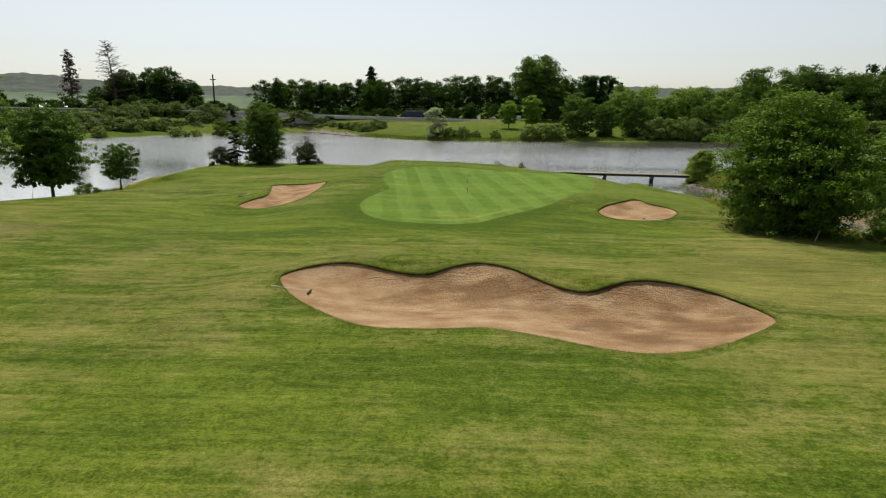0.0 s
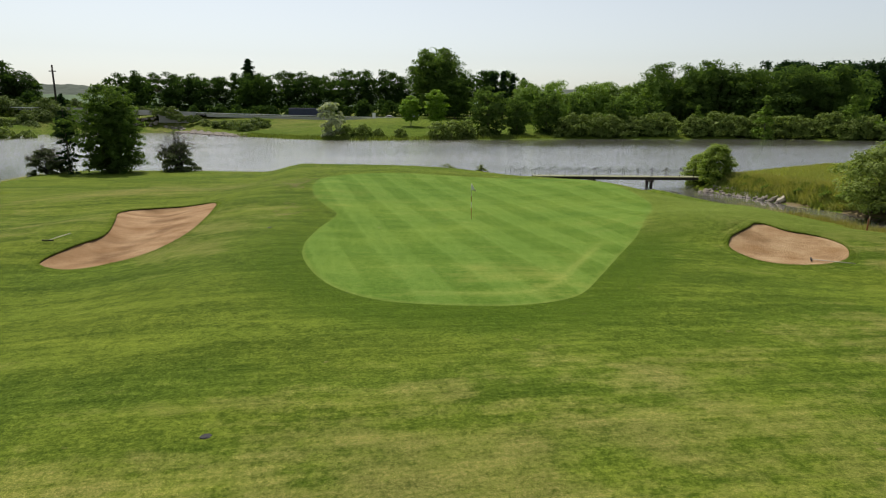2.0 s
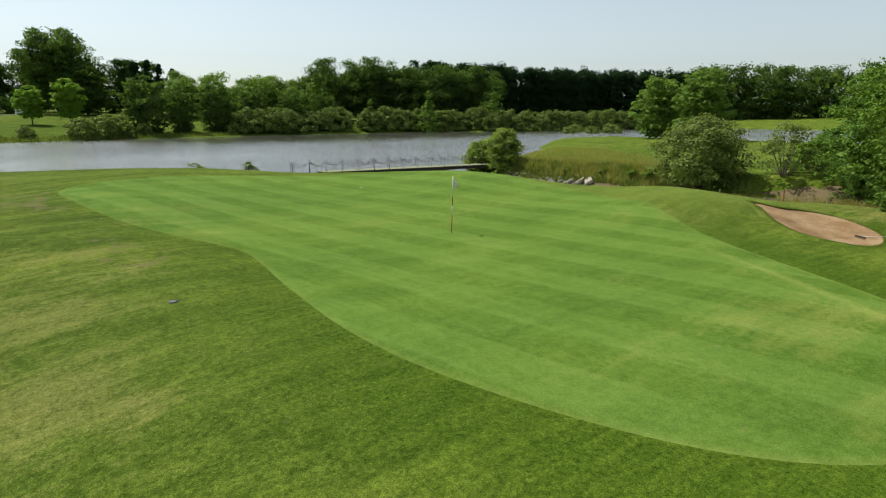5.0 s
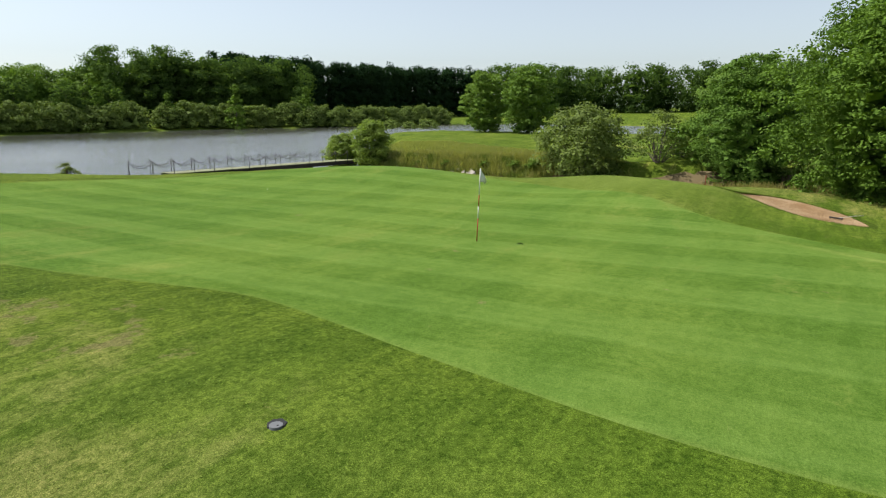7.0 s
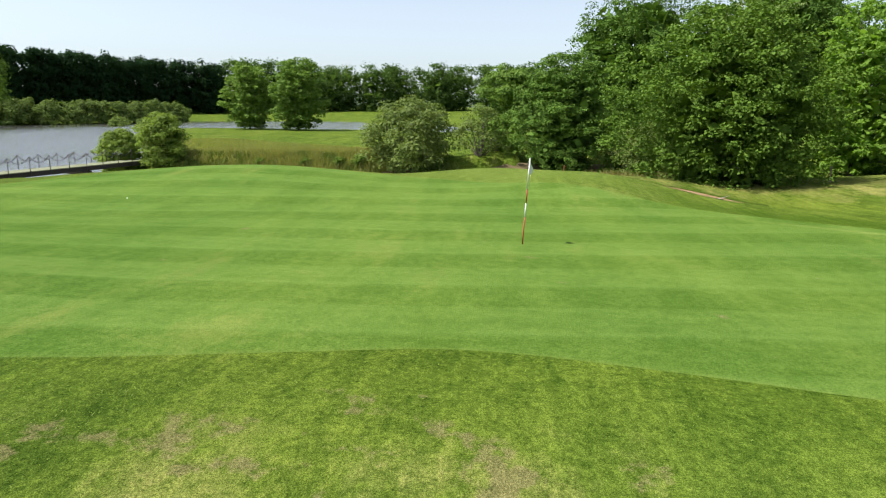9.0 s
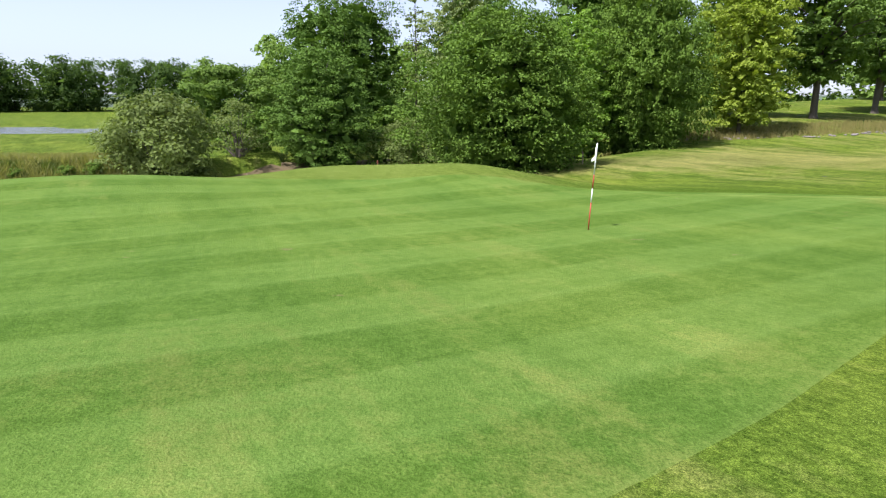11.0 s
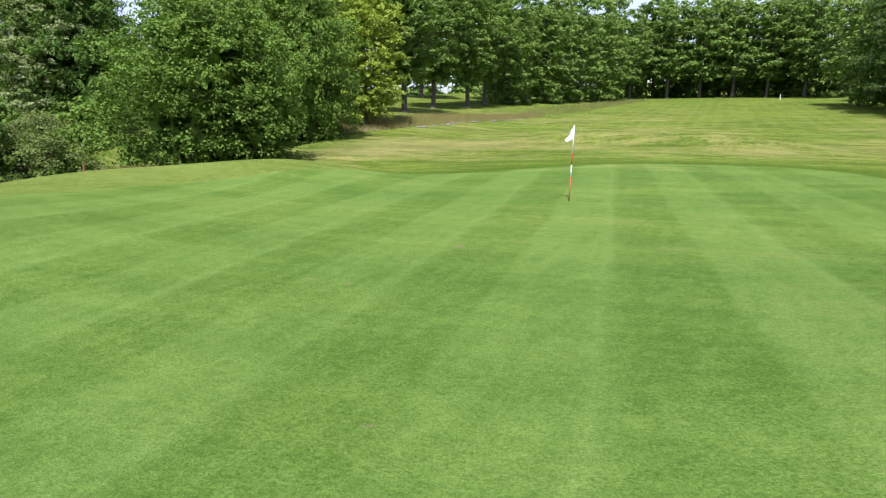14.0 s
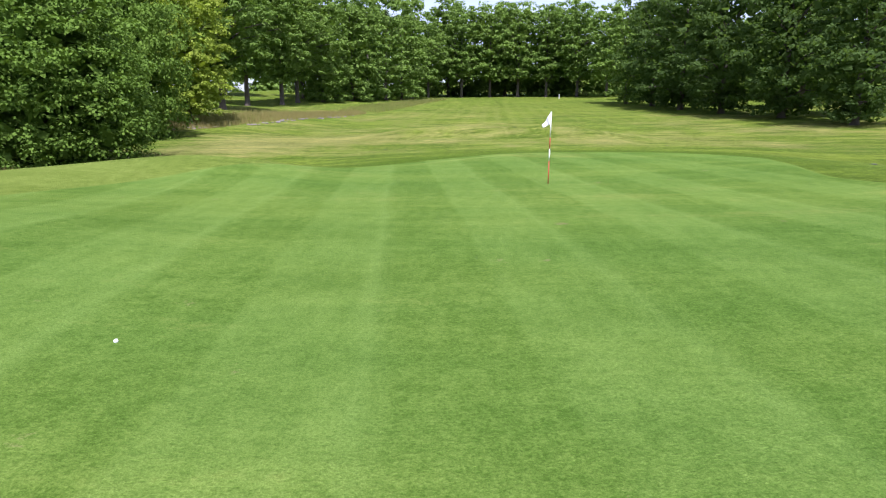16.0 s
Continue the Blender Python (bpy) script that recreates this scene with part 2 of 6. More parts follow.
MAT_LEAF_GREY = leaf_material("willow_leaves", (0.078, 0.120, 0.030), (0.182, 0.232, 0.068), 0.36, 0.5, 0.04)
MAT_BARK = plain("bark", (0.10, 0.085, 0.065), 0.9, 0, 6.0, 0.4, 0.04)
MAT_SOIL = plain("dark_soil_edge", (0.05, 0.036, 0.022), 0.95, 0, 12.0, 0.4, 0.03)


# ---- helpers for meshes ----
def mesh_of(name, verts, faces, mat, smooth=False):
    me = bpy.data.meshes.new(name)
    me.from_pydata([tuple(map(float, v)) for v in verts], [], [tuple(map(int, q)) for q in faces])
    me.materials.append(mat)
    if smooth:
        me.polygons.foreach_set("use_smooth", [True] * len(me.polygons))
    me.update()
    return me


def quads_mesh(name, corners, mat):
    """corners: n x k x 3, one loose face of k corners each."""
    n, k = corners.shape[:2]
    me = bpy.data.meshes.new(name)
    me.vertices.add(n * k)
    me.vertices.foreach_set("co", np.asarray(corners, dtype=np.float32).ravel())
    me.loops.add(n * k)
    me.loops.foreach_set("vertex_index", np.arange(n * k, dtype=np.int32))
    me.polygons.add(n)
    me.polygons.foreach_set("loop_start", np.arange(0, n * k, k, dtype=np.int32))
    me.polygons.foreach_set("loop_total", np.full(n, k, dtype=np.int32))
    me.materials.append(mat)
    me.update(calc_edges=True)
    return me


def part(name, data, parent, label="", at=None):
    """data: a mesh, or a (bmesh, material) pair."""
    if isinstance(data, tuple):
        bm, mat = data
        me = bpy.data.meshes.new(name)
        bm.to_mesh(me)
        bm.free()
        me.materials.append(mat)
        data = me
    ob = new(name, data)
    ob.parent = parent
    if at is not None:
        ob.matrix_basis = at
    if label:
        ob["label"] = label
    return ob


def base(name, m, label, category, group="", kind=""):
    ob = new(name)
    ob.empty_display_size = 0.2
    ob.matrix_basis = m
    return tagged(ob, label, category, group, kind)


def tube(bm, path, radii, sides=6, cap=True):
    """A tapered tube along path, added to bm."""
    rings = []
    for i, p in enumerate(path):
        p = Vector(p)
        a = Vector(path[max(i - 1, 0)])
        c = Vector(path[min(i + 1, len(path) - 1)])
        d = (c - a).normalized()
        u = d.cross(Vector((0.31, 0.95, 0.05))).normalized()
        w = d.cross(u)
        rings.append([bm.verts.new(p + float(radii[i]) * (math.cos(2 * math.pi * k / sides) * u + math.sin(2 * math.pi * k / sides) * w)) for k in range(sides)])
    for r0, r1 in zip(rings, rings[1:]):
        for k in range(sides):
            f = bm.faces.new((r0[k], r0[(k + 1) % sides], r1[(k + 1) % sides], r1[k]))
            f.smooth = True
    if cap:
        bm.faces.new(rings[-1])
        bm.faces.new(rings[0][::-1])


def box(bm, x0, x1, y0, y1, z0, z1, bevel=0.0):
    m = Matrix.Translation(((x0 + x1) / 2, (y0 + y1) / 2, (z0 + z1) / 2)) @ Matrix.Diagonal((x1 - x0, y1 - y0, z1 - z0, 1))
    r = bmesh.ops.create_cube(bm, size=1, matrix=m)
    if bevel:
        es = {e for v in r["verts"] for e in v.link_edges}
        bmesh.ops.bevel(bm, geom=list(es), offset=bevel, segments=1, affect='EDGES')


# ---- plan: shore, green, bunkers ----
LAKE = np.array([(-260, 0), (-120, 30), (-75, 52), (-57, 65), (-49.5, 74), (-47.3, 80), (-46.3, 88), (-48.3, 99), (-49, 111),
                 (-49.5, 120), (-45, 127), (-30, 126), (-15, 122), (0, 117), (10, 110), (17, 103.5), (23, 98.5), (27, 93), (28.8, 88),
                 (30.8, 82.5), (32.3, 77), (34, 70), (36, 62), (37.5, 54), (38, 47), (39.5, 42), (41.5, 43), (42.5, 48), (42, 56),
                 (40, 66), (37.8, 74), (36.6, 79), (35.2, 84), (33.9, 89), (33, 94), (31.3, 98), (34, 103), (45, 109), (58, 116),
                 (70, 123), (85, 138), (104, 144), (122, 133), (119, 116), (114, 98), (112, 84), (125, 74), (165, 78), (205, 95), (238, 125),
                 (258, 153), (255, 188), (234, 205), (210, 204), (186, 208), (170, 212), (153, 217), (137, 229), (115, 233), (97, 234),
                 (82, 238), (43, 236), (5, 231), (-13, 234), (-26, 241), (-45, 264), (-54, 275), (-80, 312), (-105, 318), (-128, 284),
                 (-130, 246), (-142, 233), (-158, 208), (-200, 190), (-330, 170)], float)
GREEN = [(-1.3, 53.05), (1.0, 53.9), (2.55, 55.8), (5.7, 60.5), (9.2, 65.7), (11.8, 69.9), (13.9, 74.6), (14.5, 80.5), (13.8, 86.5), (10, 90.6), (3, 92.6),
         (-5, 92.6), (-9.6, 90.2), (-10.4, 84), (-10.2, 79.2), (-9.6, 75.7), (-8.9, 73.2), (-8.3, 70.8), (-8.6, 68.6), (-9.1, 66.2), (-9.6, 62.4),
         (-9.3, 59.2), (-8.2, 56), (-6.5, 54.1), (-4.2, 53.3)]
BUNKER_FRONT = [(-8.7, 36.0), (-7.8, 37.3), (-6.3, 37.7), (-4.7, 37.2), (-3.2, 36.5), (-1.6, 36.1), (-0.4, 36.5), (0.9, 36.9), (2.1, 36.4), (3.4, 35.2),
                (4.7, 34.2), (5.8, 33.9), (6.9, 34.4), (8.3, 35.0), (10.2, 35.2), (11.9, 34.6), (13.0, 33.1), (13.0, 31.6), (11.3, 29.9), (9.6, 28.6),
                (7.9, 27.8), (6.4, 27.7), (5.0, 28.1), (3.1, 29.0), (1.2, 29.7), (-0.4, 29.5), (-1.8, 29.5), (-3.1, 29.6), (-4.4, 30.3), (-6.6, 32.5), (-8.1, 34.4)]
BUNKER_WEST = [(-21.4, 63.6), (-21.0, 66.1), (-20.3, 68.4), (-21.0, 72.0), (-22.0, 75.5), (-21.8, 77.9), (-19.8, 78.9), (-17.4, 78.6), (-16.3, 77.2),
               (-15.9, 74.0), (-15.8, 69.5), (-16.0, 66.8), (-16.8, 64.3), (-18.4, 63.0), (-19.9, 62.6)]
BUNKER_EAST = [(11.7, 61.8), (12.6, 63.1), (13.5, 63.8), (14.6, 64.6), (15.4, 65.3), (16.1, 65.4), (16.8, 64.6), (18.1, 64.0), (18.7, 63.0),
               (18.5, 61.9), (17.3, 60.5), (15.7, 59.8), (13.9, 59.5), (12.3, 59.7), (11.7, 60.6)]


# centre line of the far road: x, y, height
ROAD = np.array([(-420, 280, 13.5), (-260, 298, 12.0), (-116, 320, 9.8), (-85, 328, 8.6), (-43, 334, 7.4), (3, 330, 6.4), (60, 326, 6.0), (180, 335, 6.5), (420, 350, 7)], float)


def rounded(points, n=120):
    """A closed smooth outline through points, in n even steps."""
    p = np.array(points, float)
    k = len(p)
    out = []
    for i in range(k):
        a, b, c, d = p[i - 1], p[i], p[(i + 1) % k], p[(i + 2) % k]
        for t in np.linspace(0, 1, 12, endpoint=False):
            out.append(0.5 * ((2 * b) + (c - a) * t + (2 * a - 5 * b + 4 * c - d) * t * t + (3 * b - a - 3 * c + d) * t ** 3))
    out = np.array(out)
    s = np.concatenate([[0], np.cumsum(np.linalg.norm(np.diff(np.vstack([out, out[:1]]), axis=0), axis=1))])
    q = np.linspace(0, s[-1], n, endpoint=False)
    loop = np.vstack([out, out[:1]])
    return np.stack([np.interp(q, s, loop[:, 0]), np.interp(q, s, loop[:, 1])], 1)


def signed(poly, x, y):
    """Distance to a closed outline, positive outside, for arrays x, y."""
    x, y = np.asarray(x, float), np.asarray(y, float)
    best = np.full(x.shape, 1e9)
    inside = np.zeros(x.shape, bool)
    for (ax, ay), (bx, by) in zip(poly, np.roll(poly, -1, axis=0)):
        dx, dy = bx - ax, by - ay
        t = np.clip(((x - ax) * dx + (y - ay) * dy) / (dx * dx + dy * dy + 1e-12), 0, 1)
        best = np.minimum(best, (x - ax - t * dx) ** 2 + (y - ay - t * dy) ** 2)
        if ay != by:
            inside ^= ((ay > y) != (by > y)) & (x < (bx - ax) * (y - ay) / (by - ay) + ax)
    return np.where(inside, -1, 1) * np.sqrt(best)


def step(a, b, v):
    t = np.clip((v - a) / (b - a), 0, 1)
    return t * t * (3 - 2 * t)


def hump(x, y, cx, cy, sx, sy, turn=0.0):
    c, s = math.cos(radians(turn)), math.sin(radians(turn))
    u, v = (x - cx) * c + (y - cy) * s, -(x - cx) * s + (y - cy) * c
    return np.exp(-(u / sx) ** 2 - (v / sy) ** 2)


GREEN_LINE = rounded(GREEN, 200)
SAND = {"front": rounded(BUNKER_FRONT, 180), "west": rounded(BUNKER_WEST, 120), "east": rounded(BUNKER_EAST, 110)}


TURF_ROLL = ((31.0, 76.5, 7.5, -0.65), (13.5, 104.0, 7.5, -0.54), (13.5, 81.5, 5, 0.34), (23.5, 84.0, 3.5, -0.55), (26.0, 59.0, 7.5, -0.43), (31.0, 71.5, 5, -0.73),
             (18.5, 71.5, 3.5, 0.25), (23.5, 69.0, 3.5, -0.30), (21.0, 81.5, 3.5, -0.32), (-1.5, 104.0, 5, 0.26), (1.0, 44.0, 7.5, 0.35), (13.5, 56.5, 7.5, -0.33))


def land(x, y, d_lake=None):
    """Height of the turf, before sand and green are cut in."""
    x, y = np.asarray(x, float), np.asarray(y, float)
    d = signed(LAKE, x, y) if d_lake is None else d_lake
    h = 2.72 + 0.046 * np.maximum(0, 27 - y) - 0.02 * np.clip(y - 60, 0, 60) * step(13, 19, np.abs(x))
    h = h + 0.075 * np.maximum(0, np.minimum(x, 60) - 20) * step(46, 20, y) + 0.5 * hump(x, y, 38, 10, 10, 10) + 0.2 * hump(x, y, 25, 56, 5, 10)
    h = h + 0.03 * np.maximum(0, -18 - x) * step(55, 10, y)
    # raised green with its shoulders
    h = h + 0.42 * hump(x, y, -1, 74, 16, 24) + 0.45 * hump(x, y, -11, 71, 4.5, 17) + 0.8 * hump(x, y, -5, 95, 9, 7) + 0.5 * hump(x, y, -8, 84, 4.5, 6) + 0.45 * hump(x, y, -15.5, 80, 4, 8)
    h = h + 0.62 * hump(x, y, 18.5, 74, 5.5, 9) + 0.25 * hump(x, y, 8, 85, 9, 9) - 0.16 * hump(x, y, 3, 70, 7, 8) - 0.22 * hump(x, y, 4, 83, 4, 6) - 0.12 * hump(x, y, 2, 52, 6, 4)
    h = h + 0.32 * hump(x, y, 11.2, 66.5, 3, 5, 30) + 0.45 * hump(x, y, -9.3, 36.2, 3, 3)
    # lip of the long bunker and the swale behind it
    h = h + 0.87 * hump(x, y, -4, 38.4, 5, 2.0, -8) + 0.85 * hump(x, y, 4, 36.2, 6, 2.2, -12) + 0.4 * hump(x, y, 9.5, 36.2, 4, 2.0)
    h = h + 0.35 * hump(x, y, 2, 30, 14, 6) - 0.25 * hump(x, y, 5, 47, 10, 5)
    # mounds by the side bunkers
    h = h + 0.55 * hump(x, y, -22.5, 72, 3, 7) + 0.65 * hump(x, y, -25, 88, 7, 6) - 0.6 * hump(x, y, -20, 59, 5, 7)
    h = h + 0.45 * hump(x, y, 14, 67, 4, 3) - 0.55 * hump(x, y, 17, 57, 6, 5)
    h = h + 0.28 * hump(x, y, 14, 87, 5.5, 6) - 0.28 * hump(x, y, 18, 75.5, 4.5, 4.5) - 0.2 * hump(x, y, 26, 78, 3.5, 6) - 0.62 * hump(x, y, 27.5, 53, 5.5, 8)
    # crest behind the green, fall of the bank to the creek
    for cx, cy, r, up in TURF_ROLL:
        h = h + up * hump(x, y, cx, cy, r, r)
    # far side of the water: a shelf, then the ground climbs
    road_y, road_z = np.interp(x, ROAD[:, 0], ROAD[:, 1]), np.interp(x, ROAD[:, 0], ROAD[:, 2])
    north = step(150, 200, y + 0.35 * np.abs(x - 40) * (x > 120))
    far = WATER + 0.5 + (0.075 - 0.05 * step(120, 170, x)) * np.clip(d, 0, 70) + 0.03 * np.clip(d - 70, 0, 200) + 0.002 * np.clip(d - 270, 0, 1500)
    pen = WATER + 1.55
    east = step(60, 90, x) * (1 - north)
    h = h * (1 - north) + far * north
    h = h * (1 - east) + (WATER + 0.6 + 0.03 * np.clip(d, 0, 80)) * east
    p = step(31, 36, x) * step(72, 80, y) * step(150, 140, y) * step(125, 118, x)
    h = h * (1 - p) + pen * p
    bank = road_z - 0.35 - 0.45 * np.maximum(0, np.abs(y - road_y) - 5.5) - 30.0 * (np.abs(x) > 420)
    h = np.maximum(h, np.where(d > 0.5, bank, -9))
    w = step(0, 1, np.clip(d, 0, None) / np.where(y > 150, 4.0, np.where((y > 95) & (x < 14), 4.5, np.where((x > 22) & (y > 70), 3.0 + 4.0 * (x < 32), 11.0))))
    h = WATER + 0.12 * np.clip(d, 0, 1) + (h - WATER - 0.12) * w
    bed = WATER - np.minimum(1.6, 0.35 * -d)
    return np.where(d < 0, bed, h)


def axis(lo, hi, fine, out_lo, out_hi, grow=1.16):
    a = list(np.arange(lo, hi + 1e-6, fine))
    s = fine
    while a[-1] < out_hi:
        s *= grow
        a.append(a[-1] + min(s, 260))
    s = fine
    while a[0] > out_lo:
        s *= grow
        a.insert(0, a[0] - min(s, 260))
    return np.array(a)


def build_ground():
    xs, ys = axis(-54, 40, 0.45, -4200, 4200), axis(18, 128, 0.45, -3000, 4500)
    X, Y = np.meshgrid(xs, ys)
    d = signed(LAKE, X, Y)
    Z = land(X, Y, d)
    g = signed(GREEN_LINE, X, Y)
    Z = Z - 0.05 * step(-0.8, -1.4, g)
    for key, line in SAND.items():
        s = signed(line, X, Y)
        Z = Z - 1.4 * step(0.35, -0.4, s)
    Z = Z + np.where((d > 2) & (g > 0.5), 0.008 * (np.sin(X * 0.7 + 1.3 * np.sin(Y * 0.31)) * np.sin(Y * 0.9 + X * 0.2)), 0)
    ny, nx = X.shape
    idx = np.arange(nx * ny).reshape(ny, nx)
    quad = np.stack([idx[:-1, :-1], idx[:-1, 1:], idx[1:, 1:], idx[1:, :-1]], -1).reshape(-1, 4)
    me = bpy.data.meshes.new("ground")
    n = len(quad)
    me.vertices.add(nx * ny)
    me.vertices.foreach_set("co", np.stack([X, Y, Z], -1).astype(np.float32).ravel())
    me.loops.add(n * 4)
    me.loops.foreach_set("vertex_index", quad.astype(np.int32).ravel())
    me.polygons.add(n)
    me.polygons.foreach_set("loop_start", np.arange(0, n * 4, 4, dtype=np.int32))
    me.polygons.foreach_set("loop_total", np.full(n, 4, dtype=np.int32))
    me.polygons.foreach_set("use_smooth", np.ones(n, bool))
    me.update(calc_edges=True)
    set_turf(me, X.ravel(), Y.ravel(), g.ravel(), d.ravel())
    me.materials.append(MAT_ROUGH)
    return tagged(new("ground", me), "mown golf course turf, green with straw-dry patches", "grass", kind="structure")


def set_turf(me, x, y, g, d):
    dry = 0.10 + 0.10 * step(56, 46, y) * step(8, 16, y) + 0.19 * step(46, 24, y) * step(-60, 0, y) + 0.07 * step(-8, -22, x) * step(62, 30, y) * step(-20, 10, y) + 0.35 * step(-20, -36, x) * step(95, 70, y) * step(30, 50, y) + 0.75 * hump(x, y, -24, 89, 7, 5) + 0.5 * hump(x, y, -24.5, 97, 8, 4) + 0.07 * step(56, 48, y) * step(14, 22, y) * step(-22, -14, x) + 0.14 * hump(x, y, 12, 38, 14, 7) + 0.62 * hump(x, y, -14.5, 65, 3.2, 8)
    dry = dry + 0.25 * hump(x, y, 2, 42, 28, 7) + 0.28 * hump(x, y, 22, 44, 9, 12) - 0.22 * hump(x, y, -10, 23, 8, 7) + 0.42 * hump(x, y, 22, 57, 6, 11) - 0.14 * step(9, 1, g) * step(6, 0, x) + 0.24 * hump(x, y, 18, 70, 7, 9)
    dry = dry - 0.25 * step(120, 160, y) + 0.42 * step(268, 296, y) + 0.30 * step(236, 262, y) * step(30, -30, x)
    lush = step(3.6, 0.6, g) * step(-2, 0, g) * (0.26 + 0.22 * step(80, 72, y) + 0.48 * step(68, 59, y) + 0.2 * step(2, 8, x)) * (1 - step(0, 6, x) * step(64, 70, y)) * step(16, 9, x)
    lush = np.clip(lush, 0, 1) + 0.5 * step(200, 225, y) * step(60, 10, x) * step(292, 262, y) + 0.4 * step(240, 256, y) * step(-20, -45, x)
    scuff = 0.66 * hump(x, y, -10.9, 72.0, 1.3, 3.2) + 1.15 * hump(x, y, -34, 50, 6, 3) + 0.55 * hump(x, y, -12, 90, 4, 5) + 0.72 * hump(x, y, -11.4, 84, 2, 5)
    scuff = scuff * (g > 0.2)
    rim = (0.5 + 0.45 * step(66, 58, y)) * np.exp(-((-g - 0.16) / 0.15) ** 2) + 0.9 * np.exp(-((-g - 1.55) / 0.2) ** 2) * step(70, 60, y) * step(-7, -2, x) * step(7, 3, x)
    apron = 1.3 * hump(x, y, 16.5, 70, 8.5, 12) * step(61, 67, y) + 0.7 * hump(x, y, 14, 86, 5, 6) + 0.5 * hump(x, y, -13.8, 67, 3.0, 8)
    fair = step(16, 6, y) * step(-100, -60, y) * step(24, 16, x) * step(-26, -18, x)
    for name, v in (("dry", dry), ("lush", lush), ("scuff", scuff), ("rim", rim), ("fair", fair), ("apron", apron)):
        a = me.attributes.new(name, 'FLOAT', 'POINT')
        a.data.foreach_set("value", v.astype(np.float32))


def sheet(name, line, height, mat, rings=26, power=1.0):
    """A closed sheet inside an outline, in rings towards its middle."""
    c = line.mean(0)
    n = len(line)
    verts = []
    for r in range(rings):
        k = 1 - (r / rings) ** power
        p = c + (line - c) * k
        verts.append(np.column_stack([p, height(p[:, 0], p[:, 1])]))
    verts = np.vstack(verts + [np.array([[*c, float(height(c[:1], c[1:])[0])]])])
    faces = [(r * n + k, r * n + (k + 1) % n, (r + 1) * n + (k + 1) % n, (r + 1) * n + k) for r in range(rings - 1) for k in range(n)]
    faces += [((rings - 1) * n + k, (rings - 1) * n + (k + 1) % n, rings * n) for k in range(n)]
    return mesh_of(name, verts, faces, mat, True)


ground = build_ground()
me = sheet("putting_green", GREEN_LINE, lambda x, y: land(x, y) - 0.012 + 0.03 * step(0, -0.6, signed(GREEN_LINE, x, y)), MAT_GREEN, 80)
co = np.array([v.co for v in me.vertices])
set_turf(me, co[:, 0], co[:, 1], signed(GREEN_LINE, co[:, 0], co[:, 1]), np.full(len(co), 50.0))
me.attributes["lush"].data.foreach_set("value", np.zeros(len(co), np.float32))
me.attributes["dry"].data.foreach_set("value", (0.06 + 0.25 * hump(co[:, 0], co[:, 1], -2, 54, 7, 2.2)).astype(np.float32))
tagged(new("putting_green", me), "close-mown striped putting green with faint mowing lines", "putting green", kind="structure")


# ---- sand ----
def sand_material(name, low, high):
    """Raked sand: pale where it has dried, browner in long moist drifts and in painted lip shade, pitted by feet and
    rain.
    """
    m, nt, b = material(name, 0.95, 0, 0.1)
    g = noise_tex(nt, 60, 4)
    k = noise_tex(nt, 0.7, 3, 0.5, stretch=(-0.15, 0.8, 1.2))
    drift = noise_tex(nt, 0.45, 4, 0.55, stretch=(-0.35, 0.7, 1.3))
    rake_marks = noise_tex(nt, 3.2, 3, 0.6, stretch=(-0.22, 0.35, 3.2))
    c = mix(nt, calc(nt, 'MULTIPLY', calc(nt, 'SUBTRACT', k, 0.26), 2.1, True), low, high)
    damp_shade = calc(nt, 'ADD', calc(nt, 'MULTIPLY', calc(nt, 'SUBTRACT', drift, 0.58), 4.0), calc(nt, 'MULTIPLY', attr(nt, "damp_shade"), calc(nt, 'ADD', calc(nt, 'MULTIPLY', calc(nt, 'SUBTRACT', drift, 0.5), 2.4), 1.0)), True)
    c = mix(nt, damp_shade, c, mix(nt, 0.8, c, tuple(v * 0.58 for v in low)))
    c = mix(nt, calc(nt, 'MULTIPLY', calc(nt, 'SUBTRACT', rake_marks, 0.47), 3.0, True), c, mix(nt, 0.45, c, low))
    c = mix(nt, calc(nt, 'MULTIPLY', calc(nt, 'SUBTRACT', g, 0.35), 0.9, True), c, tuple(v * 0.8 for v in low))
    grit = noise_tex(nt, 16.0, 4, 0.7)
    c = mix(nt, calc(nt, 'ADD', calc(nt, 'MULTIPLY', calc(nt, 'SUBTRACT', grit, 0.5), 3.5), 0.5, True), mix(nt, 1.0, c, (0.80, 0.78, 0.76), 'MULTIPLY'), mix(nt, 1.0, c, (1.14, 1.13, 1.12), 'MULTIPLY'))
    foot = noise_tex(nt, 4.5, 6, 0.8)
    # shade of small pits is painted as dark spots, without relief
    pit = calc(nt, 'MULTIPLY', calc(nt, 'SUBTRACT', noise_tex(nt, 7.0, 2, 0.5), 0.66), 9.0, True)
    c = mix(nt, calc(nt, 'MULTIPLY', pit, 0.55), c, tuple(v * 0.45 for v in low))
    nt.links.new(c, b.inputs["Base Color"])
    h = calc(nt, 'ADD', calc(nt, 'MULTIPLY', g, 0.25), calc(nt, 'ADD', foot, calc(nt, 'MULTIPLY', rake_marks, 0.6)))
    bump(nt, b, h, 0.9, 0.14)
    return m


MAT_SAND = sand_material("raked_sand", (0.255, 0.150, 0.068), (0.51, 0.385, 0.232))
MAT_SAND_RED = sand_material("damp_reddish_sand", (0.228, 0.130, 0.060), (0.425, 0.300, 0.176))


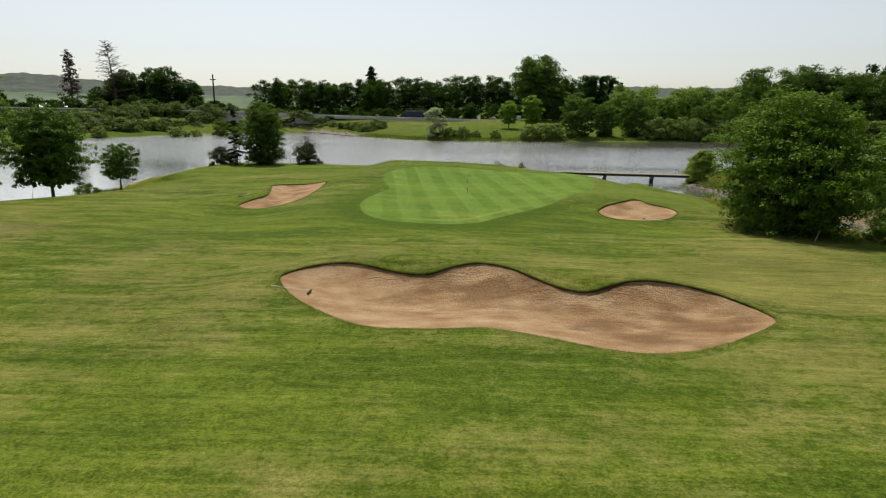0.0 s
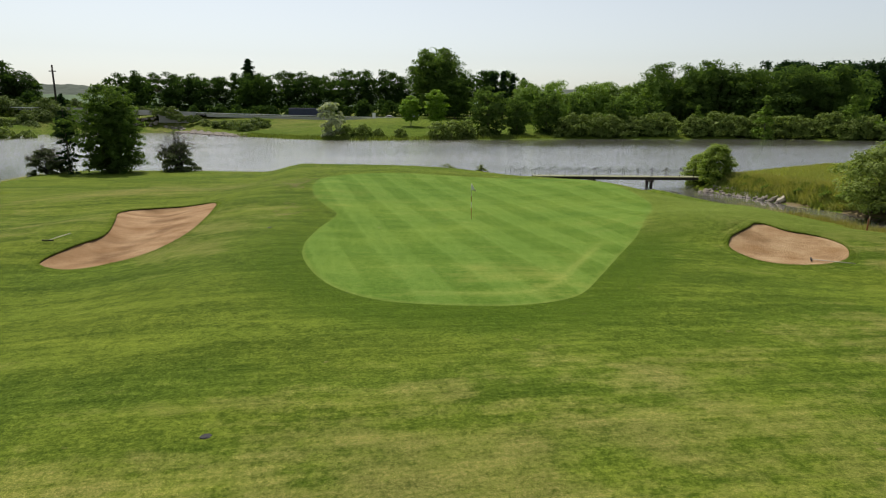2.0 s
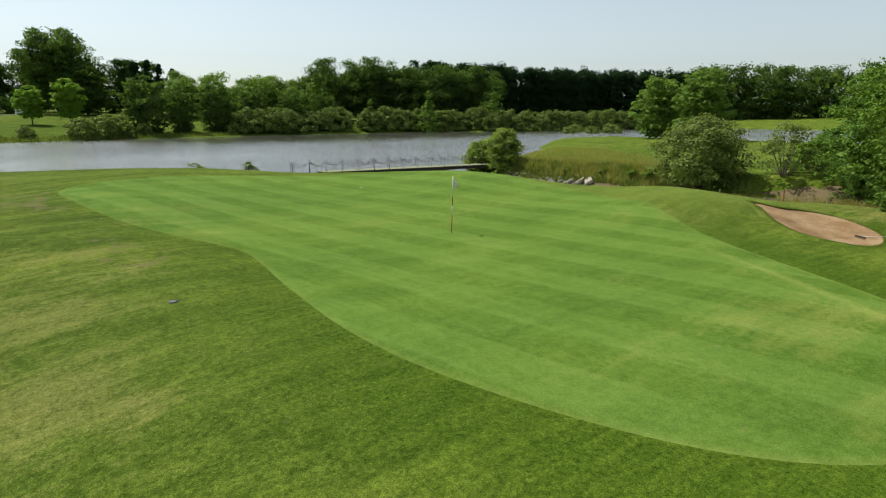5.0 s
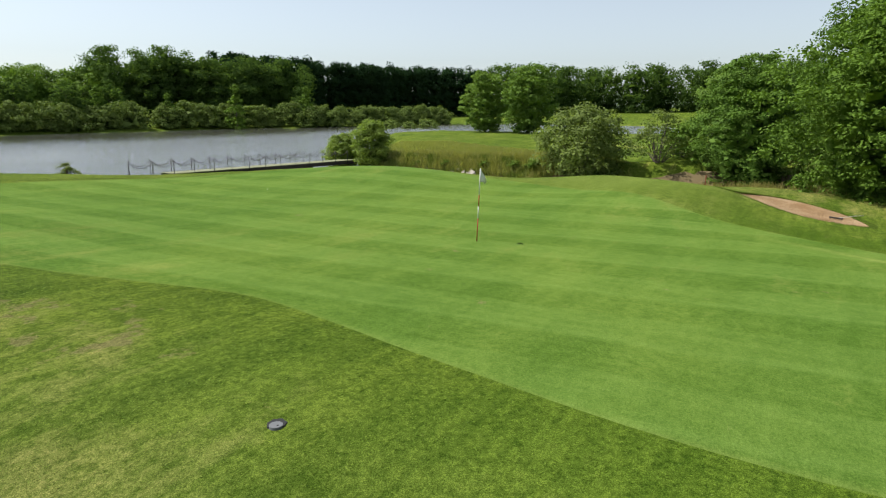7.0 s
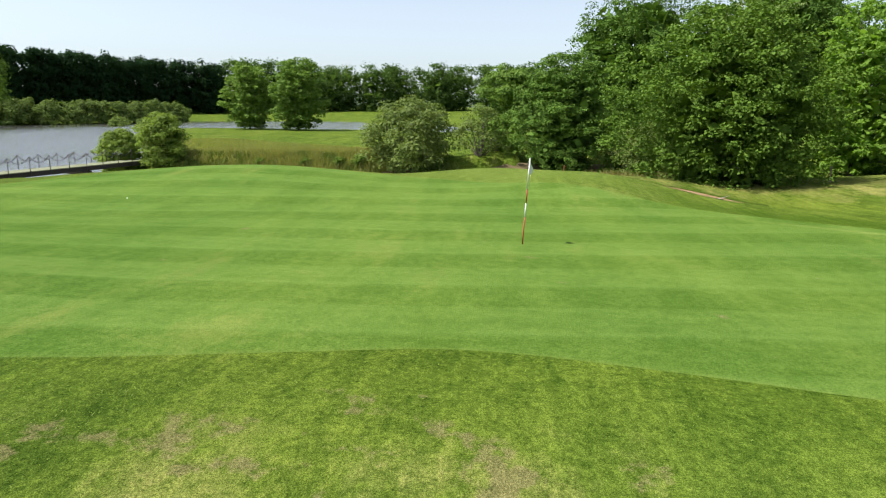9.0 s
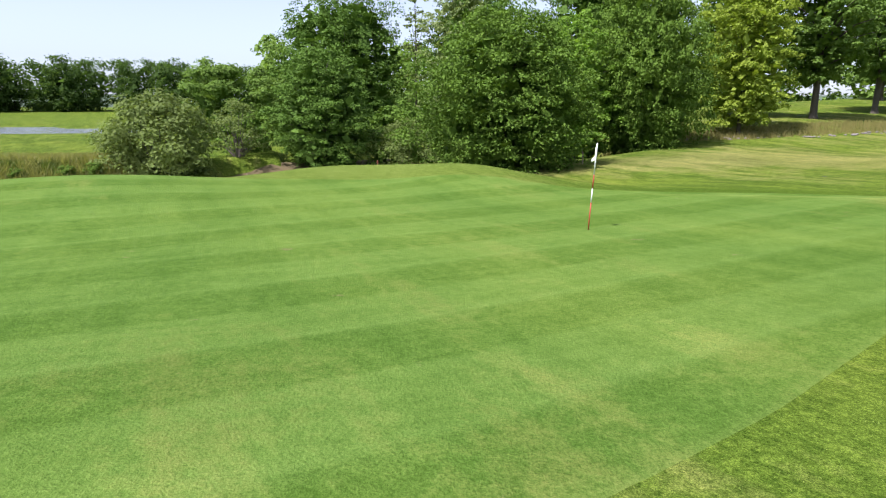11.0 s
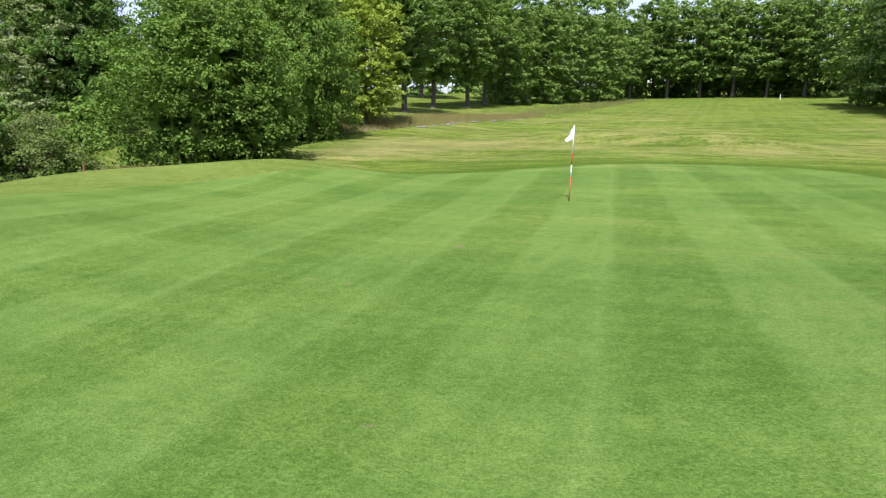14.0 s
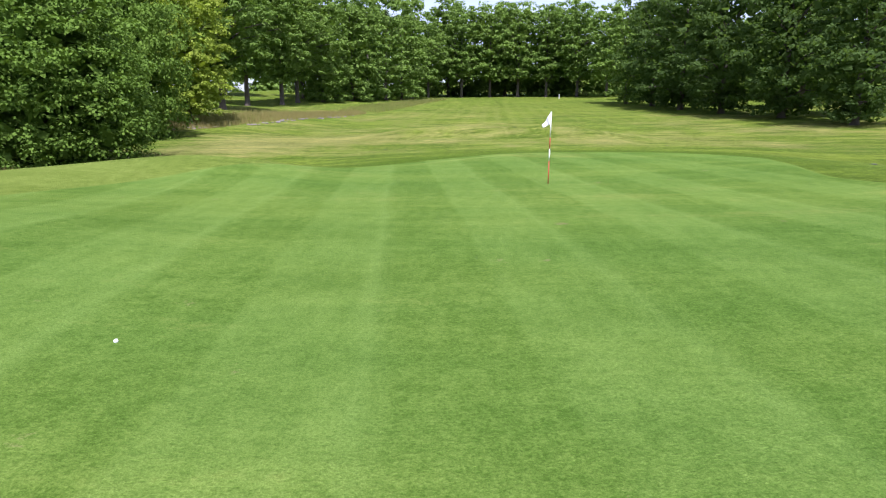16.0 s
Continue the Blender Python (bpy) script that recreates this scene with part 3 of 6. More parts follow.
# moist drifts plus painted lip shade: x, y, half length, half width, turn, amount
DAMP_SHADE = {"front": ((6.0, 30.8, 5.0, 1.7, -24, 1.0), (1.4, 34.6, 3.6, 1.9, -14, 1.0), (9.0, 33.4, 3.2, 1.4, -8, 0.9), (-4.2, 34.6, 3.0, 0.8, -6, 0.55), (-2.0, 32.6, 3.4, 0.6, -14, 0.4), (10.8, 30.8, 2.6, 1.5, 38, 0.6)),
        "west": ((-18.6, 74.0, 1.2, 5.0, 8, 0.8), (-19.0, 66.5, 1.0, 3.0, -12, 0.6)),
        "east": ((14.8, 63.2, 2.4, 1.2, 30, 0.45),)}
SAND_TOP = {}


def build_bunker(key, label, high, depth):
    """high: the direction, as a unit vector, of the steep face with its cut edge."""
    line = SAND[key]
    c = line.mean(0)
    top = land(line[:, 0], line[:, 1])
    nrm = np.roll(line, -1, 0) - np.roll(line, 1, 0)
    nrm = np.stack([nrm[:, 1], -nrm[:, 0]], 1)
    nrm /= np.linalg.norm(nrm, axis=1)[:, None]
    if ((line - c) * nrm).sum() < 0:
        nrm = -nrm
    steep = np.clip(nrm @ np.array(high), 0, 1) ** 0.6
    wob = np.sin(np.arange(len(line)) * 1.7) * np.sin(np.arange(len(line)) * 0.61 + 1)
    lip = 0.015 + (0.035 + 0.02 * wob) * steep
    edge = top - lip

    def height(x, y):
        out = np.empty(len(x))
        for i, (px, py) in enumerate(zip(x, y)):
            w = 1 / (((line[:, 0] - px) ** 2 + (line[:, 1] - py) ** 2) ** 1.5 + 1e-4)
            z = (w * edge).sum() / w.sum()
            s = (w * steep).sum() / w.sum()
            dd = math.sqrt(((line[:, 0] - px) ** 2 + (line[:, 1] - py) ** 2).min())
            out[i] = z - depth * (1 - math.exp(-dd * (0.4 + 0.5 * s))) * (0.5 + 0.6 * s)
        return out
    SAND_TOP[key] = height
    ob = new("sand_bunker")
    tagged(ob, label, "bunker", "bunkers round the green", "structure")
    inner = line - nrm * 0.01
    me = sheet("sand", inner, height, MAT_SAND_RED if key == "west" else MAT_SAND, 22)
    co = np.array([v.co for v in me.vertices])
    damp_shade = sum(k * hump(co[:, 0], co[:, 1], cx, cy, sx, sy, turn) for cx, cy, sx, sy, turn, k in DAMP_SHADE[key])
    me.attributes.new("damp_shade", 'FLOAT', 'POINT').data.foreach_set("value", np.asarray(damp_shade, np.float32))
    part("sand", me, ob)
    n = len(line)
    # soil edge under the turf lip
    v = np.vstack([np.column_stack([line + nrm * 0.015, top + 0.02]), np.column_stack([line - nrm * 0.012, edge - 0.02])])
    part("cut_edge", mesh_of("cut_edge", v, [(k, (k + 1) % n, n + (k + 1) % n, n + k) for k in range(n)], MAT_SOIL), ob, "dark cut soil edge under the turf")
    # rounded turf collar
    rows = []
    for off, up in ((0.0, -0.02), (-0.015, 0.028), (0.10, 0.035), (0.35, 0.022), (0.75, -0.03)):
        q = line + nrm * off
        hh = top if off <= 0 else land(q[:, 0], q[:, 1])
        rows.append(np.column_stack([q, hh + up]))
    v = np.vstack(rows)
    faces = [(r * n + k, r * n + (k + 1) % n, (r + 1) * n + (k + 1) % n, (r + 1) * n + k) for r in range(4) for k in range(n)]
    me = mesh_of("turf_lip", v, faces, MAT_ROUGH, True)
    set_turf(me, v[:, 0], v[:, 1], signed(GREEN_LINE, v[:, 0], v[:, 1]), np.full(len(v), 50.0))
    part("turf_lip", me, ob, "rounded turf lip")
    return ob


build_bunker("front", "long wavy bunker of raked pinkish sand with a dark cut lip", (0.05, 1.0), 0.85)
build_bunker("west", "kidney-shaped bunker of reddish sand beside the green", (-0.75, 0.66), 0.5)
build_bunker("east", "small rounded bunker of tan sand with footprints", (-0.6, 0.8), 0.40)


# ---- water ----
def water_material():
    """Lake water: ruffled by wind in the open, calm in the creek and in the lee of the far wood, by the attribute "calm"."""
    m, nt, b = material("lake_water", 0.2, 0.9, 0.5)
    b.inputs["Base Color"].default_value = (0.76, 0.75, 0.70, 1)
    r = noise_tex(nt, 0.42, 5, 0.65, stretch=(0.12, 0.6, 1.5))
    s = noise_tex(nt, 2.4, 4, 0.65, stretch=(0.3, 0.8, 1.2))
    calm = attr(nt, "calm")
    rough_water = calc(nt, 'SUBTRACT', 1.0, calm, True)
    bp = node(nt, "ShaderNodeBump", Distance=0.16)
    nt.links.new(calc(nt, 'ADD', r, calc(nt, 'MULTIPLY', s, 1.6)), bp.inputs["Height"])
    nt.links.new(calc(nt, 'ADD', calc(nt, 'MULTIPLY', rough_water, 0.46), 0.03), bp.inputs["Strength"])
    nt.links.new(bp.outputs[0], b.inputs["Normal"])
    wind = noise_tex(nt, 0.03, 5, 0.65, stretch=(0.1, 0.4, 1.5))
    wind = calc(nt, 'ADD', calc(nt, 'MULTIPLY', calc(nt, 'SUBTRACT', wind, 0.36), 0.25), 0.09)
    nt.links.new(calc(nt, 'ADD', calc(nt, 'MULTIPLY', wind, rough_water), calc(nt, 'MULTIPLY', calm, 0.04)), b.inputs["Roughness"])
    return m


MAT_WATER = water_material()
gx, gy = np.meshgrid(np.linspace(-700, 420, 150), np.linspace(-40, 380, 66))
me = mesh_of("lake_water", np.column_stack([gx.ravel(), gy.ravel(), np.full(gx.size, WATER)]), [(j * 150 + i, j * 150 + i + 1, (j + 1) * 150 + i + 1, (j + 1) * 150 + i) for j in range(65) for i in range(149)], MAT_WATER)
calm = step(108, 92, gy) * step(14, 24, gx) * step(60, 46, gx) + 0.8 * step(165, 215, gy) * step(15, 50, gx) + 0.92 * step(165, 125, gy) * step(-30, -44, gx)
me.attributes.new("calm", 'FLOAT', 'POINT').data.foreach_set("value", np.clip(calm, 0, 1).ravel().astype(np.float32))
tagged(new("lake_water", me), "rippled grey lake water mirroring sky and trees", "lake", kind="structure")


# ---- trees ----
def leaf_quads(centers, radii, per, size, r, flat=0.62, outward=0.9):
    """Loose bent leaf sprays, most of them on the upper shell of each clump."""
    n = len(centers) * per
    c = np.repeat(centers, per, 0)
    rad = np.repeat(radii, per)
    v = r.normal(size=(n, 3))
    v /= np.linalg.norm(v, axis=1)[:, None]
    v[:, 2] = np.where(r.random(n) < 0.62, np.abs(v[:, 2]), v[:, 2])
    k = np.where(r.random(n) < 0.7, 0.72 + 0.36 * r.random(n), r.random(n) ** 0.5)
    p = c + v * (k * rad)[:, None] * np.array([1, 1, flat])
    nrm = v * outward + r.normal(size=(n, 3)) * 0.38 + np.array([0, 0, 0.5])
    nrm /= np.linalg.norm(nrm, axis=1)[:, None]
    a = np.cross(nrm, r.normal(size=(n, 3)))
    a /= np.linalg.norm(a, axis=1)[:, None]
    b = np.cross(nrm, a)
    s = size * (0.6 + 0.8 * r.random(n))[:, None]
    a, b = a * s, b * s * 0.7
    droop = nrm * s * 0.22
    return np.stack([p - a, p - b - droop * 0.3, p + a - droop, p + b + droop * 0.3], 1)


def three_cornered(q):
    """Leaf sprays of three corners in place of four."""
    mid, a, b = (q[:, 0] + q[:, 2]) / 2, (q[:, 2] - q[:, 0]) / 2, (q[:, 3] - q[:, 1]) / 2
    return np.stack([mid - 0.8 * a - 0.75 * b, mid + 0.8 * a - 0.75 * b, mid + 1.35 * b], 1)


def crown_profile(shape, t):
    """Half width of a crown, as a share of its radius, at the share t of its height."""
    if shape == "round":
        return math.sqrt(max(0.0, 1 - (2 * t ** 0.85 - 0.88) ** 2 / 1.3)) * (1.0 if t > 0.1 else 0.8)
    if shape == "cone":
        return (1 - t) ** 0.8 * 0.95 + 0.04
    if shape == "column":
        return 0.75 * min(1.0, 2.2 * (1 - t)) ** 0.8 * (0.8 + 0.2 * t)
    if shape == "vase":
        k = 0.42 + 0.62 * min(1.0, t / 0.62) ** 0.8
        return k * math.sqrt(max(0.0, 1 - max(0.0, (t - 0.5) / 0.53) ** 2.2))
    if shape == "skirt":
        return min(1.0, 0.80 + 0.65 * t) * math.sqrt(max(0.0, 1 - max(0.0, (t - 0.3) / 0.72) ** 2))
    if shape == "egg":
        return math.sin(math.pi * (0.17 + 0.80 * t)) ** 0.6
    return math.sqrt(max(0.0, 1 - t * t))


def crown_lobes(r):
    """Swellings and hollows of a crown's outline: bearing, height, size."""
    return [(r.random() * 6.28, 0.15 + 0.8 * r.random(), 0.6 + 0.6 * r.random()) for _ in range(9)]


def crown_width(lobes, shape, t, ang):
    bulge = 1.0
    for la, lt, ls in lobes:
        da = math.atan2(math.sin(ang - la), math.cos(ang - la))
        bulge += 0.24 * ls * math.exp(-(da / 0.5) ** 2 - ((t - lt) / 0.16) ** 2) - 0.026
    return crown_profile(shape, t) * bulge


def crown_clumps(height, crown_base, radius, count, r, shape="round"):
    """Centres and sizes of leaf clumps over an uneven crown, for far trees and bushes."""
    out = []
    lobes = crown_lobes(r)
    step_no, t0, a0 = 0, r.random(), r.random() * 6.28
    while len(out) < count:
        step_no += 1
        t = (t0 + step_no * 0.7548777 + 0.05 * r.random()) % 1.0
        ang = a0 + step_no * 0.5698403 * 2 * math.pi + 0.25 * r.normal()
        rr = radius * crown_width(lobes, shape, t, ang)
        z = crown_base + (height - crown_base) * t
        if step_no % 3 == 0:
            # inner filling
            k = 0.15 + 0.6 * r.random()
            out.append((rr * k * math.cos(ang), rr * k * math.sin(ang), z, radius * (0.17 + 0.05 * r.random())))
            continue
        # a leafy bough: a drooping plate of clumps
        k = 0.6 + 0.38 * r.random() ** 0.7
        wide = radius * (0.20 + 0.15 * r.random()) * (0.7 if shape in ("cone", "column") else 1.0)
        for _ in range(int(3 + 3 * r.random())):
            a, q = r.random() * 2 * math.pi, wide * r.random() ** 0.6
            x, y = rr * k * math.cos(ang) + q * math.cos(a), rr * k * math.sin(ang) + q * math.sin(a)
            drop = 0.35 * (math.hypot(x, y) - rr * k) + 0.22 * wide * r.normal()
            out.append((x, y, max(crown_base, z - drop), radius * (0.12 + 0.075 * r.random())))
    return np.array(out[:count])


def bough_clumps(height, crown_base, radius, boughs, r, shape="round"):
    """Leaf clumps strung along single boughs with gaps between them: rows of x, y, z, size."""
    out = []
    lobes = crown_lobes(r)
    t0, a0 = r.random(), r.random() * 6.28
    for i in range(boughs):
        t = (t0 + i * 0.7548777 + 0.03 * r.random()) % 1.0
        ang = a0 + i * 0.5698403 * 2 * math.pi + 0.2 * r.normal()
        rr = radius * crown_width(lobes, shape, t, ang) * (0.90 + 0.26 * r.random())
        z = crown_base + (height - crown_base) * t
        rise = -0.28 + 0.75 * t + 0.12 * r.normal()
        wide = radius * (0.12 + 0.09 * r.random()) * (0.7 if shape in ("cone", "column") else 1.0)
        for j in range(int(5 + 7 * rr / radius)):
            k = 0.42 + 0.60 * r.random() ** 0.75
            side = wide * r.normal() * (0.55 + 0.6 * k)
            x = rr * k * math.cos(ang) - side * math.sin(ang)
            y = rr * k * math.sin(ang) + side * math.cos(ang)
            up = rise * (k - 0.75) * rr - 0.22 * abs(side) + 0.028 * radius * r.normal()
            out.append((x, y, max(crown_base * 0.9, z + up), radius * (0.072 + 0.06 * r.random()) * (1.2 - 0.35 * k)))
    return np.array(out)


def core_quads(height, crown_base, radius, count, size, r, shape):
    """Large shaded sprays in the heart of a crown."""
    t = r.random(count) * 0.80
    ang = r.random(count) * 6.28
    k = radius * np.array([crown_profile(shape, q) for q in t]) * (0.08 + 0.55 * r.random(count))
    p = np.column_stack([k * np.cos(ang), k * np.sin(ang), crown_base + (height - crown_base) * t])
    return leaf_quads(p, np.full(count, size), 1, size, r, 1.0, 0.3)


def branch_mesh(name, height, crown_base, radius, trunk_r, clumps, r, limbs=14, lean=0.03):
    bm = bmesh.new()
    top = height * 0.82
    bend = [(r.normal() * lean * height * 0.15, r.normal() * lean * height * 0.15) for _ in range(4)]

    def axis_at(z):
        k = z / top
        return Vector((bend[0][0] * k + bend[1][0] * k * k, bend[0][1] * k + bend[1][1] * k * k, z))
    zs = [-0.4, 0.15, 0.6] + list(np.linspace(1.2, top, 6))
    tube(bm, [axis_at(z) for z in zs], [trunk_r * (1.55 if z < 0 else 1.25 if z < 0.3 else 1.0) * (1 - 0.88 * max(0, z) / top) for z in zs], 8)
    pick = r.permutation(len(clumps))[:limbs]
    for i in pick:
        c = Vector(clumps[i][:3])
        z0 = max(0.35 * crown_base + 0.3, min(c.z * 0.72, top * 0.9))
        p0 = axis_at(z0)
        midp = p0.lerp(c, 0.55) + Vector((0, 0, 0.10 * (c - p0).length))
        rr = trunk_r * (0.42 - 0.25 * z0 / top)
        tube(bm, [p0, midp, c], [rr, rr * 0.6, rr * 0.15], 5, False)
    me = bpy.data.meshes.new(name)
    bm.to_mesh(me)
    bm.free()
    me.materials.append(MAT_BARK)
    return me


def tree(m, label, category, height, crown_base, radius, trunk_r, mat, clumps=120, per=60, leaf=0.22, seed=1, shape="round", limbs=14, group="", name="tree"):
    """clumps times per: the number of leaf sprays."""
    r = np.random.default_rng(seed)
    total = clumps * per
    c = bough_clumps(height, crown_base, radius, max(34, int(clumps / 3.4)), r, shape)
    if leaf > 0.4:
        c[:, 3] *= 1.7
    elif leaf > 0.25:
        c[:, 3] *= 1.3
    ob = base(name, m, label, category, group)
    part("trunk", branch_mesh("trunk", height, crown_base, radius, trunk_r, c, r, limbs), ob, "bark-covered trunk with limbs")
    q = leaf_quads(c[:, :3], c[:, 3], max(5, round(total / len(c))), leaf * 0.82, r)
    heart = core_quads(height, crown_base, radius, min(1800, total // 8), max(0.075 * radius, leaf), r, shape)
    part("crown", quads_mesh("crown", np.vstack([q, heart]), mat), ob)
    return ob


def ground_pose(x, y, turn=0.0, scale=1.0, sink=0.05):
    z = float(land(np.array([x]), np.array([y]))[0])
    return pose(x, y, z - sink, 0, 0, turn) @ Matrix.Diagonal((scale, scale, scale, 1))


def again(ob, x, y, turn, scale=1.0, tall=None):
    """Another tree of the same kind elsewhere."""
    z = float(land(np.array([x]), np.array([y]))[0])
    c = copy_thing(ob, pose(x, y, z - 0.05, 0, 0, turn))
    c.scale = (scale, scale, scale * (tall or 1.0))
    return c


MAT_LEAF_SILVER = leaf_material("silver_willow_leaves", (0.17, 0.21, 0.12), (0.32, 0.36, 0.24), 0.4)
MAT_LEAF_WOOD = leaf_material("north_wood_leaves", (0.038, 0.075, 0.020), (0.096, 0.152, 0.042), 0.5, 0.5, 0.0)
MAT_LEAF_FEATHER = leaf_material("feathery_willow_leaves", (0.15, 0.20, 0.075), (0.29, 0.35, 0.14), 0.35, 0.15)
MAT_LEAF_FRESH = leaf_material("fresh_green_leaves", (0.10, 0.20, 0.024), (0.22, 0.34, 0.05), 0.45)
# oaks and alders on the creek bank
oak_a = tree(ground_pose(25.6, 57.2, 40), "broad leafy oak with branches down to the bank", "tree", 10.8, 0.1, 6.7, 0.26, MAT_LEAF_OAK, 460, 110, 0.115, 11, "egg", name="oak_tree", group="oaks on the creek bank")
tree(ground_pose(41.2, 66.2, 10), "rounded dark green oak over the creek", "tree", 10.2, 0.2, 5.1, 0.22, MAT_LEAF_DEEP, 300, 105, 0.11, 12, "egg", name="oak_tree", group="oaks on the creek bank")
oak_tall = tree(ground_pose(76, 54.4, 0), "tall old oak with an open spreading crown", "tree", 20.5, 2.0, 11.3, 0.5, MAT_LEAF_DEEP, 270, 95, 0.17, 13, name="oak_tree", group="oaks on the creek bank")
again(oak_a, 33.0, 38.5, 250, 0.96, 1.53)
again(oak_tall, 74, 34, 220, 0.82, 1.2)
again(oak_tall, 50, 30, 20, 0.8, 1.3)
again(oak_tall, 59, 41.5, 100, 0.72, 1.25)
tree(ground_pose(33, 46, 0), "light green oak among darker ones", "tree", 12.6, 0.8, 4.2, 0.22, MAT_LEAF_FRESH, 190, 90, 0.125, 14, "egg", name="oak_tree", group="oaks on the creek bank")
tree(ground_pose(68, 46.5, 0), "thin pale birch with grey-green hanging leaves", "tree", 20.0, 5.0, 2.2, 0.18, MAT_LEAF_GREY, 70, 50, 0.16, 24, "egg", 20, name="birch_tree")
tree(ground_pose(60, 44, 0), "tall grey-green willow with feathery boughs", "tree", 20.5, 0.6, 5.6, 0.3, MAT_LEAF_FEATHER, 260, 80, 0.15, 25, "egg", 20, name="willow_tree")
pale = tree(ground_pose(33.5, 25.0, 0), "slender tree with bright yellow-green leaves in tiers", "tree", 17.5, 1.2, 5.6, 0.22, MAT_LEAF_PALE, 240, 80, 0.15, 15, "egg", 24, name="young_tree")
# tall trees along the fairway
def far_version(h, b0, r0, label, name, seed, shape):
    return tree(ground_pose(*h, 0), label, "tree", 24.0, b0, r0, 0.42, MAT_LEAF_MID, 150, 44, 0.34, seed, shape, 16, name=name, group="tall trees along the fairway")


far_row = far_version((22, -108), 4.5, 6.6, "tall woodland oak closing the end of the fairway", "oak_tree", 26, "round")
far_low = far_version((31, -58), 0.6, 6.5, "tall hornbeam with branches sweeping down to the grass", "hornbeam_tree", 27, "skirt")
row_tree = tree(ground_pose(37.1, 8.5, 0), "tall woodland oak with a bare straight lower trunk", "tree", 24.0, 4.5, 6.8, 0.42, MAT_LEAF_MID, 220, 78, 0.22, 16, "round", 22, name="oak_tree", group="tall trees along the fairway")
row_low = tree(ground_pose(33, -50, 0), "tall hornbeam with branches sweeping down to the grass", "tree", 24.0, 0.6, 6.8, 0.4, MAT_LEAF_MID, 240, 80, 0.22, 17, "skirt", 16, name="hornbeam_tree", group="tall trees along the fairway")
for x, y, a, s in ((40.8, -9.3, 70, 1.0), (44, 15, 20, 0.9), (38.1, -18, 140, 0.95), (38.5, -28, 10, 1.0), (55, -34, 50, 1.1)):
    again(row_tree, x, y, a, s)
for x, y, a, s in ((36, -37, 50, 0.95),):
    again(row_low, x, y, a, s)
for x, y, a, s in ((28.5, -68, 20, 1.02), (26, -79, 240, 1.05), (25, -92, 90, 1.1), (43, -46, 10, 1.1), (40, -64, 300, 1.1), (36, -85, 200, 1.15)):
    again(far_low, x, y, a, s)
for x, y, a, s in ((12, -114, 190, 1.2), (3, -117, 80, 1.2), (-6, -119, 250, 1.22), (-15, -118, 130, 1.2), (-24, -112, 10, 1.15), (-31, -100, 70, 1.1), (17, -124, 300, 1.3), (-2, -130, 160, 1.3), (-22, -128, 60, 1.3)):
    again(far_row, x, y, a, s)
# trees on the west side of the fairway
west_oak = tree(ground_pose(-30, -22, 130), "broad dark oak overhanging the fairway with boughs near the grass", "tree", 24.0, 1.0, 8.0, 0.5, MAT_LEAF_WOOD, 180, 50, 0.30, 28, "round", 18, name="oak_tree", group="dark oaks west of the fairway")
for x, y, a, s in ((-29, -37, 40, 0.95), (-32, -8, 280, 0.95), (-35, 5, 20, 0.95), (-37, 18, 60, 0.85)):
    again(west_oak, x, y, a, s)
for x, y, a, s in ((-27, -52, 200, 0.95), (-37, -70, 100, 1.1)):
    again(far_low, x, y, a, s)
for x, y, a, s in ((-45, 6, 160, 1.0), (-46, -14, 300, 1.0)):
    again(far_row, x, y, a, s)
# west shore
tree(ground_pose(-46.1, 73.3, 0), "spreading lakeside alder with a dark trunk", "tree", 10.2, 2.0, 4.8, 0.2, MAT_LEAF_DEEP, 240, 84, 0.14, 18, "egg", 16, name="alder_tree", group="trees on the west shore")
tree(ground_pose(-45.1, 85.0, 0), "small airy alder with a leaning trunk at the water", "tree", 6.0, 1.7, 2.9, 0.11, MAT_LEAF_DEEP, 110, 60, 0.12, 29, "egg", 12, name="alder_tree", group="trees on the west shore")
tree(ground_pose(-50.6, 66, 0), "tall leafy tree overhanging the lake shore", "tree", 16.5, 2.0, 5.6, 0.3, MAT_LEAF_OAK, 240, 80, 0.15, 19, "round", 12, name="ash_tree", group="trees on the west shore")
tree(ground_pose(-37.6, 119), "dense dark round-headed tree behind the bunker", "tree", 11.0, 0.1, 4.9, 0.2, MAT_LEAF_WOOD, 320, 85, 0.13, 20, "egg", 10, name="alder_tree", group="trees on the west shore")
tree(ground_pose(-42.5, 118.0), "narrow dark half-dead conifer", "tree", 9.8, 0.1, 2.0, 0.15, MAT_LEAF_FIR, 110, 60, 0.13, 21, "column", 10, name="conifer_tree", group="trees on the west shore")


# ---- shrubs ----
def shrub(m, label, height, radius, mat, clumps, per, leaf, seed, name="shrub", stems=10, group="", shape="dome", fat=1.4):
    r = np.random.default_rng(seed)
    c = crown_clumps(height, min(0.15, 0.04 * height), radius, clumps, r, shape)
    c[:, 3] *= fat
    ob = base(name, m, label, "shrub", group)
    bm = bmesh.new()
    for i in r.permutation(len(c))[:stems]:
        p = Vector(c[i][:3])
        q = Vector((p.x * 0.12, p.y * 0.12, -0.1))
        tube(bm, [q, q.lerp(p, 0.5) + Vector((0, 0, 0.1 * height)), p], [0.05, 0.03, 0.008], 5, False)
    part("branch_work", (bm, MAT_BARK), ob, "thin woody branches")
    part("foliage", quads_mesh("foliage", leaf_quads(c[:, :3], c[:, 3], per, leaf, r), mat), ob)
    return ob


